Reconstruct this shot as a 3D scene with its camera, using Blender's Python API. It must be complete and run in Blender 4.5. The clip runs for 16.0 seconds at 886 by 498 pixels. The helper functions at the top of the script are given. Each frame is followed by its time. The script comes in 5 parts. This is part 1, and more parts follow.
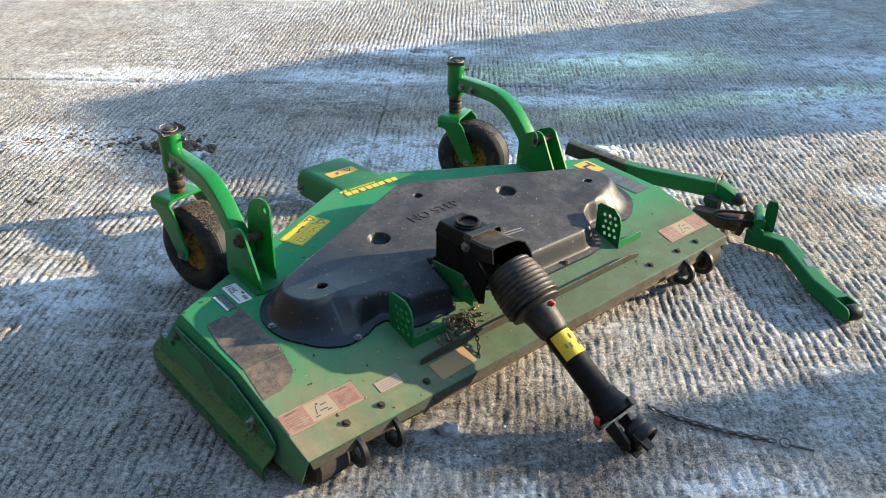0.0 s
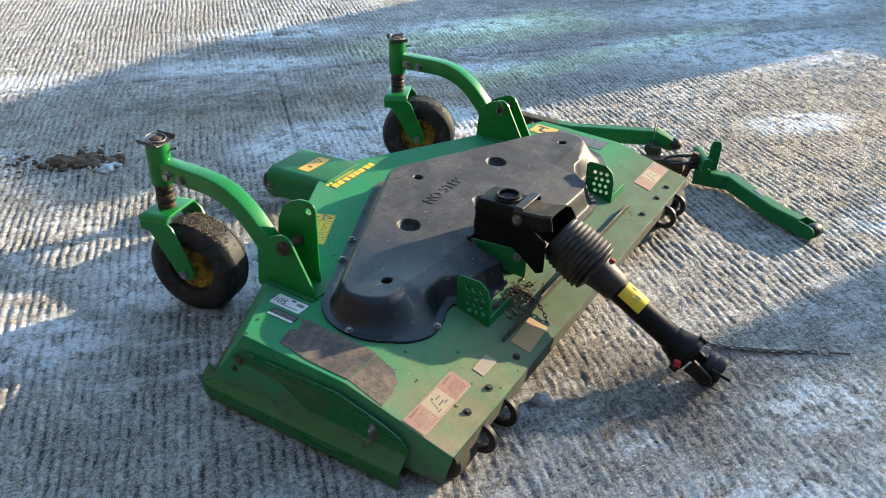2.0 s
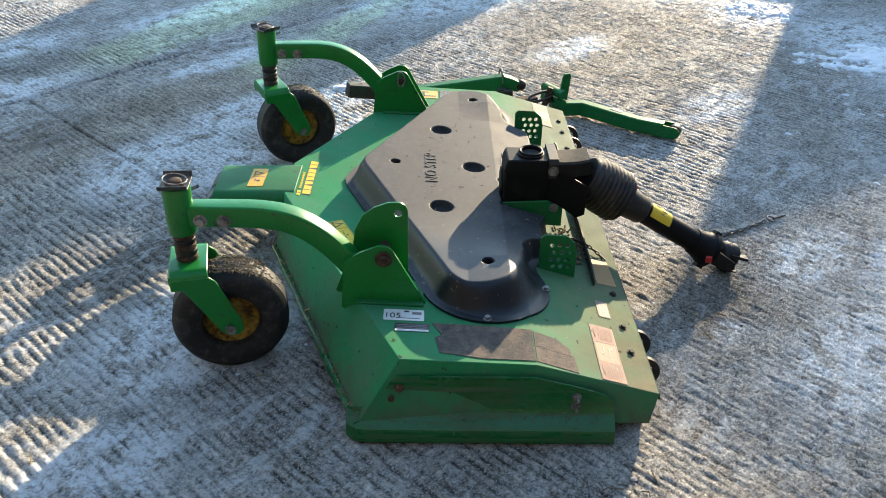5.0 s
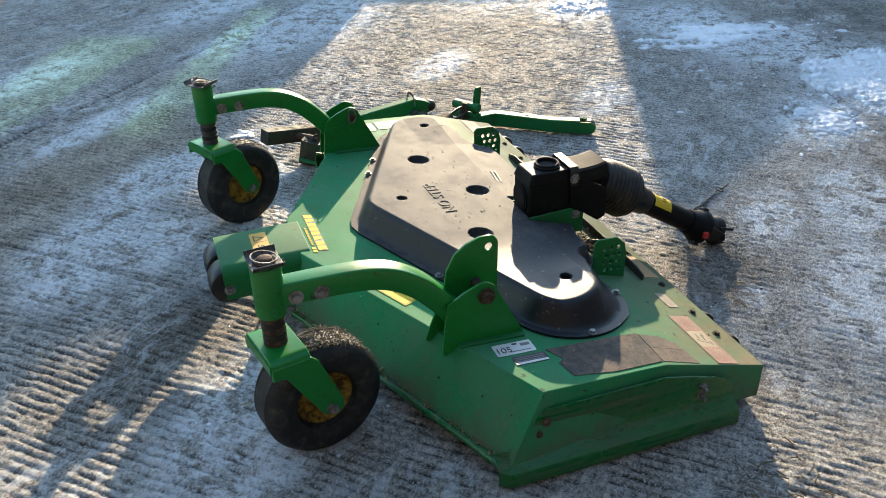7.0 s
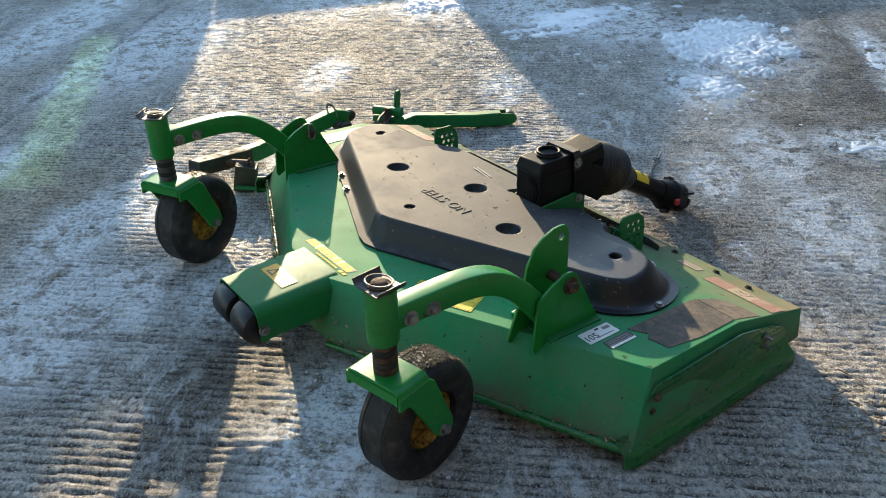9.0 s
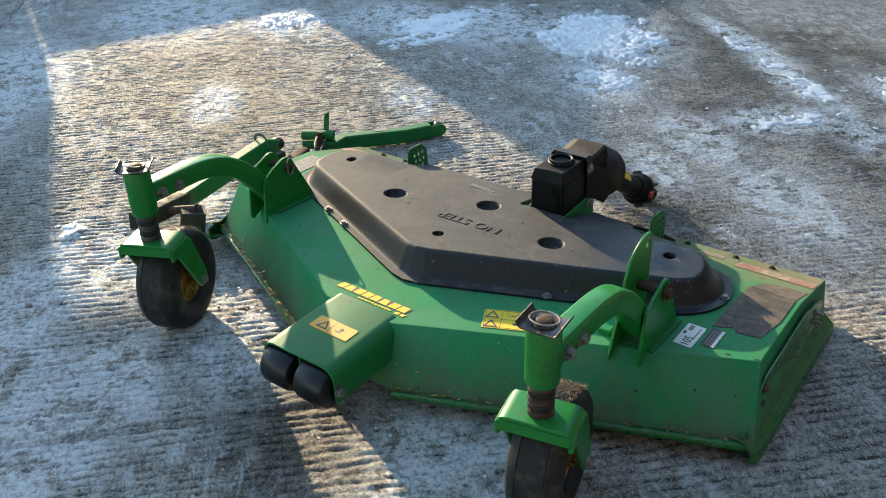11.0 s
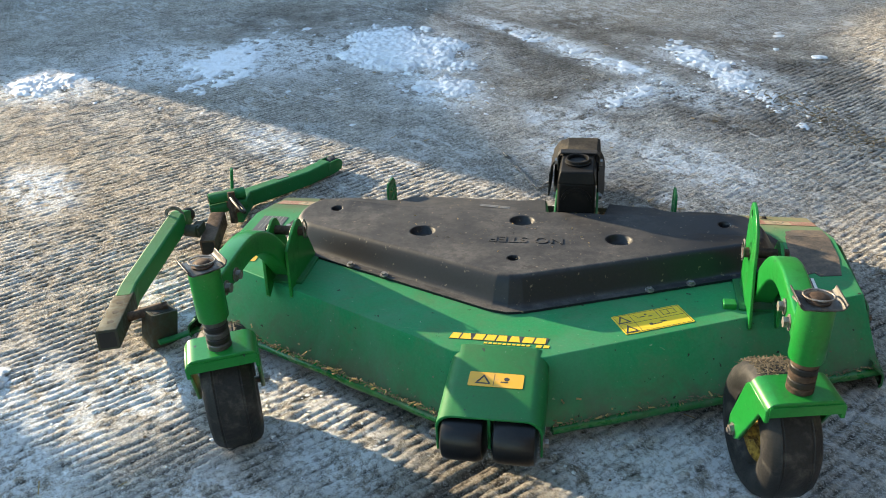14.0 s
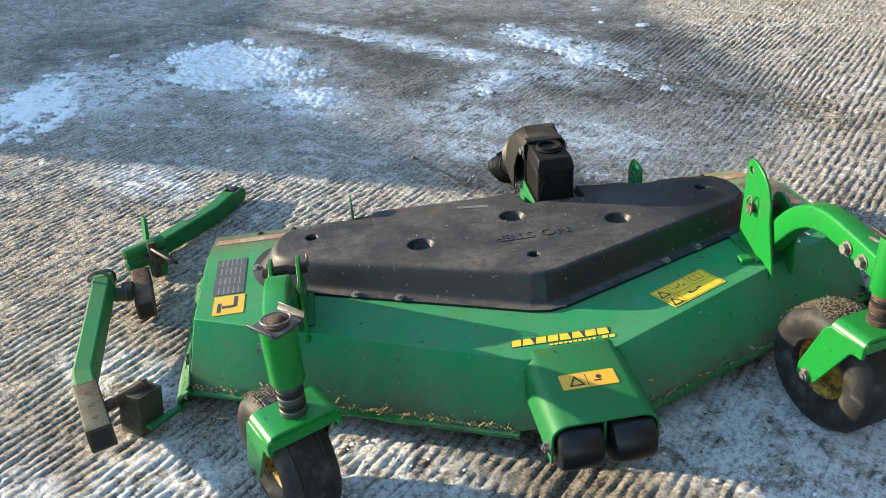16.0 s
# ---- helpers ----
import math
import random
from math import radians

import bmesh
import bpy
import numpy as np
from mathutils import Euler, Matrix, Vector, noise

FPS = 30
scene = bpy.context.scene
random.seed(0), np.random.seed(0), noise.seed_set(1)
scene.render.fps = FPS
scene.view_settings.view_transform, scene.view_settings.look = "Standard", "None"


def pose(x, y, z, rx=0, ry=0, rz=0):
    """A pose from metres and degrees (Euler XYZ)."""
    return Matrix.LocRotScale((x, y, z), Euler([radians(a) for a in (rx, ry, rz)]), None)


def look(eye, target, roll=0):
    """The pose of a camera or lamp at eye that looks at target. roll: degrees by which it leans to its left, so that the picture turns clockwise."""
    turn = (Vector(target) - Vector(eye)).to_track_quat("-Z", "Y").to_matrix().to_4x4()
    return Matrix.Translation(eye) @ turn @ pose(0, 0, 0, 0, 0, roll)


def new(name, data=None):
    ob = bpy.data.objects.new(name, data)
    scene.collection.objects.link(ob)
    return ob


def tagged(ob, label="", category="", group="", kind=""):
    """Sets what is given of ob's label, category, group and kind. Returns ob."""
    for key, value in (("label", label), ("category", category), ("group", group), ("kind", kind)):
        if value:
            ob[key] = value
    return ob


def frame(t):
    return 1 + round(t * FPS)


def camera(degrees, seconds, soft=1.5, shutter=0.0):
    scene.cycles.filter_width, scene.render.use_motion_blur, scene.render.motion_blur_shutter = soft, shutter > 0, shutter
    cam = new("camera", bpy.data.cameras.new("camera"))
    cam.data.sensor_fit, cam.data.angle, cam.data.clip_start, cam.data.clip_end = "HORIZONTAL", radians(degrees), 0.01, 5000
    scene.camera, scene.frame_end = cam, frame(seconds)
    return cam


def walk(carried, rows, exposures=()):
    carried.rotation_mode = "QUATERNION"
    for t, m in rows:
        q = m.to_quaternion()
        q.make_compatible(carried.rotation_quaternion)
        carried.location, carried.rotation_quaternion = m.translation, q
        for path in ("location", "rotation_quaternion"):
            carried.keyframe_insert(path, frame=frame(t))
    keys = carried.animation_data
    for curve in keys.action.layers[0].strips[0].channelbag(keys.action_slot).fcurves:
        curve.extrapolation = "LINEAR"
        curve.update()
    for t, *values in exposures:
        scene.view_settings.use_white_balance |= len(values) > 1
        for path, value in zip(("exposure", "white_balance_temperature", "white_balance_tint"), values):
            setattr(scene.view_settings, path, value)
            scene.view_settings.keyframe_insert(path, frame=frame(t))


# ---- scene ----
cam = camera(55.8, 16.0, soft=1.0)
PATH = [
    (0, (0.014, -0.001, 1.389), (-0.046, 1.752, 0.429), 0.8),
    (0.5, (-0.214, -0.038, 1.388), (-0.155, 1.709, 0.417), 0.9),
    (1, (-0.393, -0.017, 1.368), (-0.199, 1.717, 0.39), 1.2),
    (1.5, (-0.544, 0.054, 1.38), (-0.21, 1.761, 0.393), 1.2),
    (2, (-0.7, 0.103, 1.38), (-0.235, 1.769, 0.375), 0.9),
    (2.5, (-0.915, 0.15, 1.366), (-0.322, 1.759, 0.338), 0.5),
    (3, (-1.062, 0.255, 1.338), (-0.334, 1.79, 0.283), 0.4),
    (3.5, (-1.206, 0.387, 1.35), (-0.347, 1.838, 0.275), 0.5),
    (4, (-1.378, 0.504, 1.346), (-0.38, 1.865, 0.273), 1.0),
    (6.5, (-2.005, 1.245, 1.353), (-0.478, 2.047, 0.342), -0.7),
    (7, (-2.042, 1.421, 1.337), (-0.458, 2.116, 0.332), -1.1),
    (7.5, (-2.071, 1.56, 1.349), (-0.438, 2.141, 0.35), -1.1),
    (8, (-2.124, 1.733, 1.346), (-0.452, 2.194, 0.35), -1.3),
    (8.5, (-2.191, 1.883, 1.33), (-0.49, 2.222, 0.334), -1.6),
    (9, (-2.157, 2.029, 1.314), (-0.439, 2.251, 0.314), -2.0),
    (11.5, (-1.95, 2.825, 1.32), (-0.264, 2.423, 0.321), -1.6),
    (12, (-1.883, 2.986, 1.311), (-0.23, 2.466, 0.314), -1.8),
    (12.5, (-1.838, 3.163, 1.316), (-0.223, 2.535, 0.317), -2.1),
    (13, (-1.71, 3.286, 1.297), (-0.144, 2.543, 0.3), -2.4),
    (13.5, (-1.596, 3.388, 1.313), (-0.092, 2.519, 0.322), -2.6),
    (14, (-1.499, 3.533, 1.315), (-0.075, 2.533, 0.328), -2.9),
    (14.5, (-1.425, 3.695, 1.305), (-0.085, 2.585, 0.317), -3.3),
    (15, (-1.297, 3.767, 1.295), (-0.049, 2.554, 0.308), -3.8),
    (15.5, (-1.131, 3.808, 1.299), (0.01, 2.505, 0.3), -4.1),
    (16, (-0.987, 3.871, 1.307), (0.038, 2.484, 0.294), -4.2),
]
walk(cam, [(t, look(eye, target, roll)) for t, eye, target, roll in PATH], [(0.0, 2.05, 6450, 8), (4.0, 2.11, 6580, 7), (7.0, 1.85, 6650, 8), (9.0, 1.86, 6800, 7), (12.0, 1.93, 6950, 6), (14.0, 2.03, 7000, 6), (15.0, 2.10, 6900, 6), (16.0, 2.05, 6700, 6)])

# ---- light ----
SUN_WAY = Vector((-0.9537, -0.3007, -0.275)).normalized()
world = bpy.data.worlds.new("sky")
scene.world = world
world.use_nodes = True
_n, _l = world.node_tree.nodes, world.node_tree.links
_sky = _n.new("ShaderNodeTexSky")
_sky.sky_type = "NISHITA"
_sky.sun_disc = False
_sky.sun_elevation = math.asin(-SUN_WAY.z)
_sky.sun_rotation = math.atan2(-SUN_WAY.x, -SUN_WAY.y)
_sky.air_density = 1.2
_sky.dust_density = 0.3
_sky.ozone_density = 2.2
_n["Background"].inputs["Strength"].default_value = 0.15
_l.new(_sky.outputs["Color"], _n["Background"].inputs["Color"])
_sun = bpy.data.lights.new("sun", "SUN")
_sun.energy = 3.5
_sun.angle = radians(0.53)
_sun.color = (1.0, 0.81, 0.57)
sun_ob = new("sun", _sun)
sun_ob.rotation_euler = SUN_WAY.to_track_quat("-Z", "Y").to_euler()


# ---- materials ----
def nodes_of(name):
    m = bpy.data.materials.new(name)
    m.use_nodes = True
    return m, m.node_tree.nodes, m.node_tree.links


def noise_node(n, l, vec, scale, detail=4.0, rough=0.6, distort=0.0):
    t = n.new("ShaderNodeTexNoise")
    t.inputs["Scale"].default_value = scale
    t.inputs["Detail"].default_value = detail
    t.inputs["Roughness"].default_value = rough
    t.inputs["Distortion"].default_value = distort
    l.new(vec, t.inputs["Vector"])
    return t.outputs["Fac"]


def ramp(n, l, fac, stops):
    r = n.new("ShaderNodeValToRGB")
    e = r.color_ramp.elements
    while len(e) < len(stops):
        e.new(0.5)
    for el, (p, c) in zip(e, stops):
        el.position = p
        el.color = (c, c, c, 1) if isinstance(c, (int, float)) else (*c, 1)
    l.new(fac, r.inputs["Fac"])
    return r.outputs["Color"]


def mix(n, l, fac, a, b, mode="MIX"):
    m = n.new("ShaderNodeMix")
    m.data_type = "RGBA"
    m.blend_type = mode
    for k, v in ((0, fac), (6, a), (7, b)):
        if isinstance(v, (int, float)):
            m.inputs[k].default_value = v if k == 0 else (v, v, v, 1)
        elif isinstance(v, tuple):
            m.inputs[k].default_value = (*v, 1)
        else:
            l.new(v, m.inputs[k])
    return m.outputs[2]


def bump(n, l, height, strength, dist, normal=None):
    b = n.new("ShaderNodeBump")
    b.inputs["Strength"].default_value = strength
    b.inputs["Distance"].default_value = dist
    l.new(height, b.inputs["Height"])
    if normal is not None:
        l.new(normal, b.inputs["Normal"])
    return b.outputs["Normal"]


def coords(n, l, kind="Object", scale=None):
    c = n.new("ShaderNodeTexCoord").outputs[kind]
    if scale:
        m = n.new("ShaderNodeMapping")
        m.inputs["Scale"].default_value = scale
        l.new(c, m.inputs["Vector"])
        c = m.outputs["Vector"]
    return c


def surface(name, base, dirt=(0.16, 0.13, 0.10), dirt_amount=0.35, rough=0.45, metal=0.0, grain=0.12, dirt_scale=9.0, relief=0.15, chips=None, spec=0.5, top_dust=0.0, rear_dust=0.0, scratch=0.0, flecks=0.0, clean_end=False, streaks=0.0):
    """Painted, rubber or metal surface with grain, smears of dirt, chips and fine relief."""
    m, n, l = nodes_of(name)
    b = n["Principled BSDF"]
    v = coords(n, l)
    big = noise_node(n, l, v, dirt_scale, 6, 0.65, 0.4)
    fine = noise_node(n, l, v, 160.0, 4, 0.7)
    tone = ramp(n, l, fine, [(0.35, 1 - grain * 2), (0.65, 1 + grain)])
    col = mix(n, l, 1.0, base, tone, "MULTIPLY")
    mask = ramp(n, l, big, [(0.60 - dirt_amount * 0.5, 0.0), (0.74 - dirt_amount * 0.4, min(1.0, dirt_amount * 1.7))])
    mask = mix(n, l, 1.0, mask, ramp(n, l, noise_node(n, l, v, 55.0, 5, 0.7), [(0.38, 0.2), (0.58, 1.0)]), "MULTIPLY")
    col = mix(n, l, mask, col, dirt)
    if top_dust:
        g = n.new("ShaderNodeNewGeometry")
        s = n.new("ShaderNodeSeparateXYZ")
        l.new(g.outputs["Normal"], s.inputs["Vector"])
        up = ramp(n, l, s.outputs["Z"], [(0.55, 0.0), (0.95, 1.0)])
        dm = mix(n, l, 1.0, up, ramp(n, l, noise_node(n, l, v, 11.0, 10, 0.80, 0.0), [(0.41, 0.20), (0.50, 0.55), (0.58, 1.0)]), "MULTIPLY")
        dm = mix(n, l, 1.0, dm, top_dust, "MULTIPLY")
        if clean_end:
            sx = n.new("ShaderNodeSeparateXYZ")
            l.new(v, sx.inputs["Vector"])
            far = n.new("ShaderNodeMapRange")
            for k, val in ((1, -0.48), (2, -0.26), (3, 0.08), (4, 1.0)):
                far.inputs[k].default_value = val
            l.new(sx.outputs["X"], far.inputs[0])
            dm = mix(n, l, 1.0, dm, far.outputs[0], "MULTIPLY")
            dm = mix(n, l, 1.0, dm, ramp(n, l, noise_node(n, l, v, 4.0, 5, 0.6, 0.5), [(0.38, 0.45), (0.60, 1.15)]), "MULTIPLY")
            flat_top = mix(n, l, 1.0, up, far.outputs[0], "MULTIPLY")
            spec = mix(n, l, flat_top, spec, 0.38)
            rough = mix(n, l, flat_top, mix(n, l, far.outputs[0], rough, 0.48), 0.70)
        col = mix(n, l, dm, col, dirt)
        mask = mix(n, l, 1.0, mask, dm, "LIGHTEN")
    if rear_dust:
        s = n.new("ShaderNodeSeparateXYZ")
        l.new(v, s.inputs["Vector"])
        back = n.new("ShaderNodeMapRange")
        for k, val in ((1, -0.05), (2, -0.33), (3, 0.0), (4, 1.0)):
            back.inputs[k].default_value = val
        l.new(s.outputs["Y"], back.inputs[0])
        end = n.new("ShaderNodeMapRange")
        for k, val in ((1, -0.20), (2, -0.75), (3, 0.45), (4, 1.0)):
            end.inputs[k].default_value = val
        l.new(s.outputs["X"], end.inputs[0])
        rm = mix(n, l, 1.0, back.outputs[0], end.outputs[0], "MULTIPLY")
        rm = mix(n, l, 1.0, rm, up, "MULTIPLY")
        rm = mix(n, l, 1.0, rm, ramp(n, l, noise_node(n, l, v, 9.0, 8, 0.72, 0.6), [(0.30, 0.30), (0.56, rear_dust)]), "MULTIPLY")
        col = mix(n, l, rm, col, (0.24, 0.19, 0.115))
        # soil on the middle rear slope, with that slope's shade mixed into its colour
        mid = n.new("ShaderNodeMapRange")
        for k, val in ((1, -0.55), (2, -0.30), (3, 0.0), (4, 1.0)):
            mid.inputs[k].default_value = val
        l.new(s.outputs["X"], mid.inputs[0])
        low = n.new("ShaderNodeMapRange")
        for k, val in ((1, -0.10), (2, -0.25), (3, 0.0), (4, 1.0)):
            low.inputs[k].default_value = val
        l.new(s.outputs["Y"], low.inputs[0])
        soil = mix(n, l, 1.0, mid.outputs[0], low.outputs[0], "MULTIPLY")
        soil = mix(n, l, 1.0, soil, ramp(n, l, noise_node(n, l, v, 14.0, 9, 0.75, 0.3), [(0.34, 0.45), (0.58, 0.80)]), "MULTIPLY")
        col = mix(n, l, soil, col, (0.066, 0.076, 0.052))
        mask = mix(n, l, 1.0, mask, rm, "LIGHTEN")
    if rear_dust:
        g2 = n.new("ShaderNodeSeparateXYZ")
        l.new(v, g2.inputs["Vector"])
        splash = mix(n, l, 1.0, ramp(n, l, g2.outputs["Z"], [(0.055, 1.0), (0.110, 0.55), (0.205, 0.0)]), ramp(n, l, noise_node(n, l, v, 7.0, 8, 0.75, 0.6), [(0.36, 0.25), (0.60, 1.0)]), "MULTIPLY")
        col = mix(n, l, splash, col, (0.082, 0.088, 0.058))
        # pale sheen and scuffs mixed into the paint colour in broad soft patches
        sheen_haze = ramp(n, l, noise_node(n, l, coords(n, l, scale=(5.0, 5.0, 2.0)), 1.0, 6, 0.65, 0.6), [(0.44, 0.0), (0.64, 0.22)])
        col = mix(n, l, sheen_haze, col, (0.13, 0.205, 0.150))
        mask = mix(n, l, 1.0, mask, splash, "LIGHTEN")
    if flecks:
        fk = ramp(n, l, noise_node(n, l, v, 70.0, 3, 0.55), [(0.66, 0.0), (0.72, flecks)])
        col = mix(n, l, fk, col, (0.24, 0.19, 0.135))
        dk = ramp(n, l, noise_node(n, l, v, 26.0, 4, 0.6), [(0.66, 0.0), (0.70, flecks)])
        col = mix(n, l, dk, col, (0.02, 0.018, 0.016))
    if streaks:
        lines = ramp(n, l, noise_node(n, l, coords(n, l, scale=(30.0, 3.5, 75.0)), 1.0, 6, 0.7, 0.4), [(0.50, 0.0), (0.66, streaks)])
        col = mix(n, l, lines, col, (0.085, 0.115, 0.075))
        mask = mix(n, l, 1.0, mask, lines, "LIGHTEN")
    if scratch:
        sc = ramp(n, l, noise_node(n, l, coords(n, l, scale=(14.0, 160.0, 60.0)), 1.0, 3, 0.6, 0.8), [(0.70, 0.0), (0.74, scratch)])
        col = mix(n, l, sc, col, (0.20, 0.26, 0.17))
        fl = ramp(n, l, noise_node(n, l, v, 120.0, 2, 0.5), [(0.74, 0.0), (0.77, scratch)])
        col = mix(n, l, fl, col, (0.35, 0.36, 0.27))
    if chips:
        cm = ramp(n, l, noise_node(n, l, v, 38.0, 4, 0.6), [(0.68, 0.0), (0.70, 1.0)])
        col = mix(n, l, cm, col, chips)
    l.new(col, b.inputs["Base Color"])
    r = mix(n, l, mask, rough, 0.85)
    l.new(r, b.inputs["Roughness"])
    b.inputs["Metallic"].default_value = metal
    l.new(mix(n, l, mask, spec, 0.04), b.inputs["Specular IOR Level"])
    l.new(bump(n, l, fine, relief, 0.002, bump(n, l, big, relief, 0.004)), b.inputs["Normal"])
    return m


def plain(name, base, rough=0.6, metal=0.0, wear=0.25, dirt=(0.25, 0.2, 0.15), scale=30.0):
    m, n, l = nodes_of(name)
    b = n["Principled BSDF"]
    v = coords(n, l)
    f = noise_node(n, l, v, scale, 6, 0.7)
    col = mix(n, l, ramp(n, l, f, [(0.52, 0.0), (0.75, wear)]), base, dirt)
    l.new(col, b.inputs["Base Color"])
    b.inputs["Roughness"].default_value = rough
    b.inputs["Metallic"].default_value = metal
    l.new(bump(n, l, noise_node(n, l, v, 240.0, 2), 0.12, 0.001), b.inputs["Normal"])
    return m


GREEN = surface("green_paint", (0.006, 0.130, 0.034), dirt=(0.075, 0.085, 0.05), dirt_amount=0.20, rough=0.52, chips=(0.03, 0.035, 0.03), top_dust=0.20, scratch=0.4, spec=0.26, grain=0.05, relief=0.05)
GREEN_BRIGHT = surface("green_paint_clean", (0.008, 0.168, 0.026), dirt=(0.035, 0.045, 0.025), dirt_amount=0.18, rough=0.30, chips=(0.04, 0.04, 0.035), scratch=0.3, spec=0.36, relief=0.05, grain=0.05)
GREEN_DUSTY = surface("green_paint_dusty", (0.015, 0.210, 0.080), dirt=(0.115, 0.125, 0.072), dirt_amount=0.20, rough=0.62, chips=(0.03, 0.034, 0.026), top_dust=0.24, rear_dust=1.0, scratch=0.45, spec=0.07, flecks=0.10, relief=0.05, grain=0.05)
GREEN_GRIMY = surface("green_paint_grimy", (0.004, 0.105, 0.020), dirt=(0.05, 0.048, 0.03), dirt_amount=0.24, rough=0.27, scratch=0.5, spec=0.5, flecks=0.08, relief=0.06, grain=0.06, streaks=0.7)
PLASTIC = surface("black_plastic", (0.0075, 0.0090, 0.0130), dirt=(0.148, 0.136, 0.126), dirt_amount=0.04, rough=0.37, dirt_scale=7.0, relief=0.08, top_dust=0.50, spec=0.36, flecks=0.50, clean_end=True)
RUBBER = surface("rubber", (0.015, 0.0147, 0.0148), dirt=(0.14, 0.125, 0.11), dirt_amount=0.22, rough=0.58, relief=0.3, spec=0.25, dirt_scale=26.0)
ROLLER = surface("black_roller", (0.006, 0.006, 0.007), dirt=(0.05, 0.045, 0.04), dirt_amount=0.10, rough=0.35, spec=0.3)
BLACKMETAL = surface("black_metal", (0.0045, 0.0045, 0.005), dirt=(0.085, 0.070, 0.055), dirt_amount=0.08, rough=0.50, top_dust=0.16, spec=0.13)
RIM = surface("yellow_rim", (0.36, 0.21, 0.012), dirt=(0.07, 0.04, 0.02), dirt_amount=0.6, rough=0.5)
STEEL = surface("zinc_steel", (0.32, 0.31, 0.30), dirt=(0.10, 0.075, 0.055), dirt_amount=0.5, rough=0.42, metal=0.8)
RUST = surface("rusty_steel", (0.11, 0.065, 0.04), dirt=(0.04, 0.03, 0.025), dirt_amount=0.5, rough=0.7, metal=0.3)
DARKSTEEL = surface("greasy_steel", (0.018, 0.017, 0.017), dirt=(0.09, 0.07, 0.05), dirt_amount=0.24, rough=0.5, metal=0.5)
BOOT = surface("dusty_rubber", (0.008, 0.0075, 0.0075), dirt=(0.13, 0.10, 0.072), dirt_amount=0.28, rough=0.5, relief=0.25, top_dust=0.32, spec=0.35)
CAKED = surface("caked_soil", (0.014, 0.012, 0.010), dirt=(0.055, 0.044, 0.032), dirt_amount=0.45, rough=0.8, relief=0.6)
OLIVE = surface("grimy_green", (0.022, 0.032, 0.021), dirt=(0.055, 0.042, 0.028), dirt_amount=0.5, rough=0.6)
YELLOW = plain("yellow_decal", (0.62, 0.42, 0.02), 0.75, wear=0.45, dirt=(0.3, 0.25, 0.06))
ORANGE = plain("orange_decal", (0.62, 0.32, 0.02), 0.5, wear=0.4)
WHITE = plain("white_decal", (0.60, 0.60, 0.57), 0.55, wear=0.5, dirt=(0.2, 0.2, 0.15), scale=45.0)
PINK = plain("pale_decal", (0.27, 0.21, 0.13), 0.75, wear=0.8, dirt=(0.20, 0.19, 0.105), scale=40.0)
FADED = plain("faded_white", (0.26, 0.20, 0.14), 0.75, wear=0.8, dirt=(0.22, 0.20, 0.12), scale=45.0)
RED = plain("red_decal", (0.24, 0.118, 0.085), 0.75, wear=1.0, dirt=(0.26, 0.22, 0.14), scale=40.0)
BLACK = plain("black_print", (0.02, 0.02, 0.02), 0.55, wear=0.3)
PALE = plain("pale_print", (0.36, 0.27, 0.21), 0.75, wear=0.8, dirt=(0.26, 0.12, 0.09), scale=45.0)
GREY = plain("grey_print", (0.16, 0.15, 0.14), 0.6, wear=0.5)
SLATE = plain("faded_black", (0.045, 0.048, 0.052), 0.6, wear=0.6, dirt=(0.12, 0.115, 0.10))
# near-black fill painting the shade inside holes and tube ends
HOLE = plain("hole_shade", (0.012, 0.01, 0.009), 0.9, wear=0.2, dirt=(0.05, 0.04, 0.03))
TREAD = surface("grip_tape", (0.045, 0.04, 0.036), dirt=(0.17, 0.13, 0.10), dirt_amount=0.5, rough=0.9, relief=0.5)
TAN = plain("tan_sticker", (0.30, 0.175, 0.07), 0.7, wear=0.7, dirt=(0.25, 0.22, 0.15))


def tinted_glass():
    m, n, l = nodes_of("tinted_glass")
    t = n.new("ShaderNodeBsdfTransparent")
    t.inputs["Color"].default_value = (0.36, 0.60, 0.42, 1)
    g = n.new("ShaderNodeBsdfGlossy")
    g.inputs["Roughness"].default_value = 0.02
    x = n.new("ShaderNodeMixShader")
    x.inputs["Fac"].default_value = 0.06
    l.new(t.outputs[0], x.inputs[1])
    l.new(g.outputs[0], x.inputs[2])
    l.new(x.outputs[0], n["Material Output"].inputs["Surface"])
    return m


TINTED = tinted_glass()
WALLPAINT = plain("shade_wall_paint", (0.35, 0.33, 0.3), 0.9)


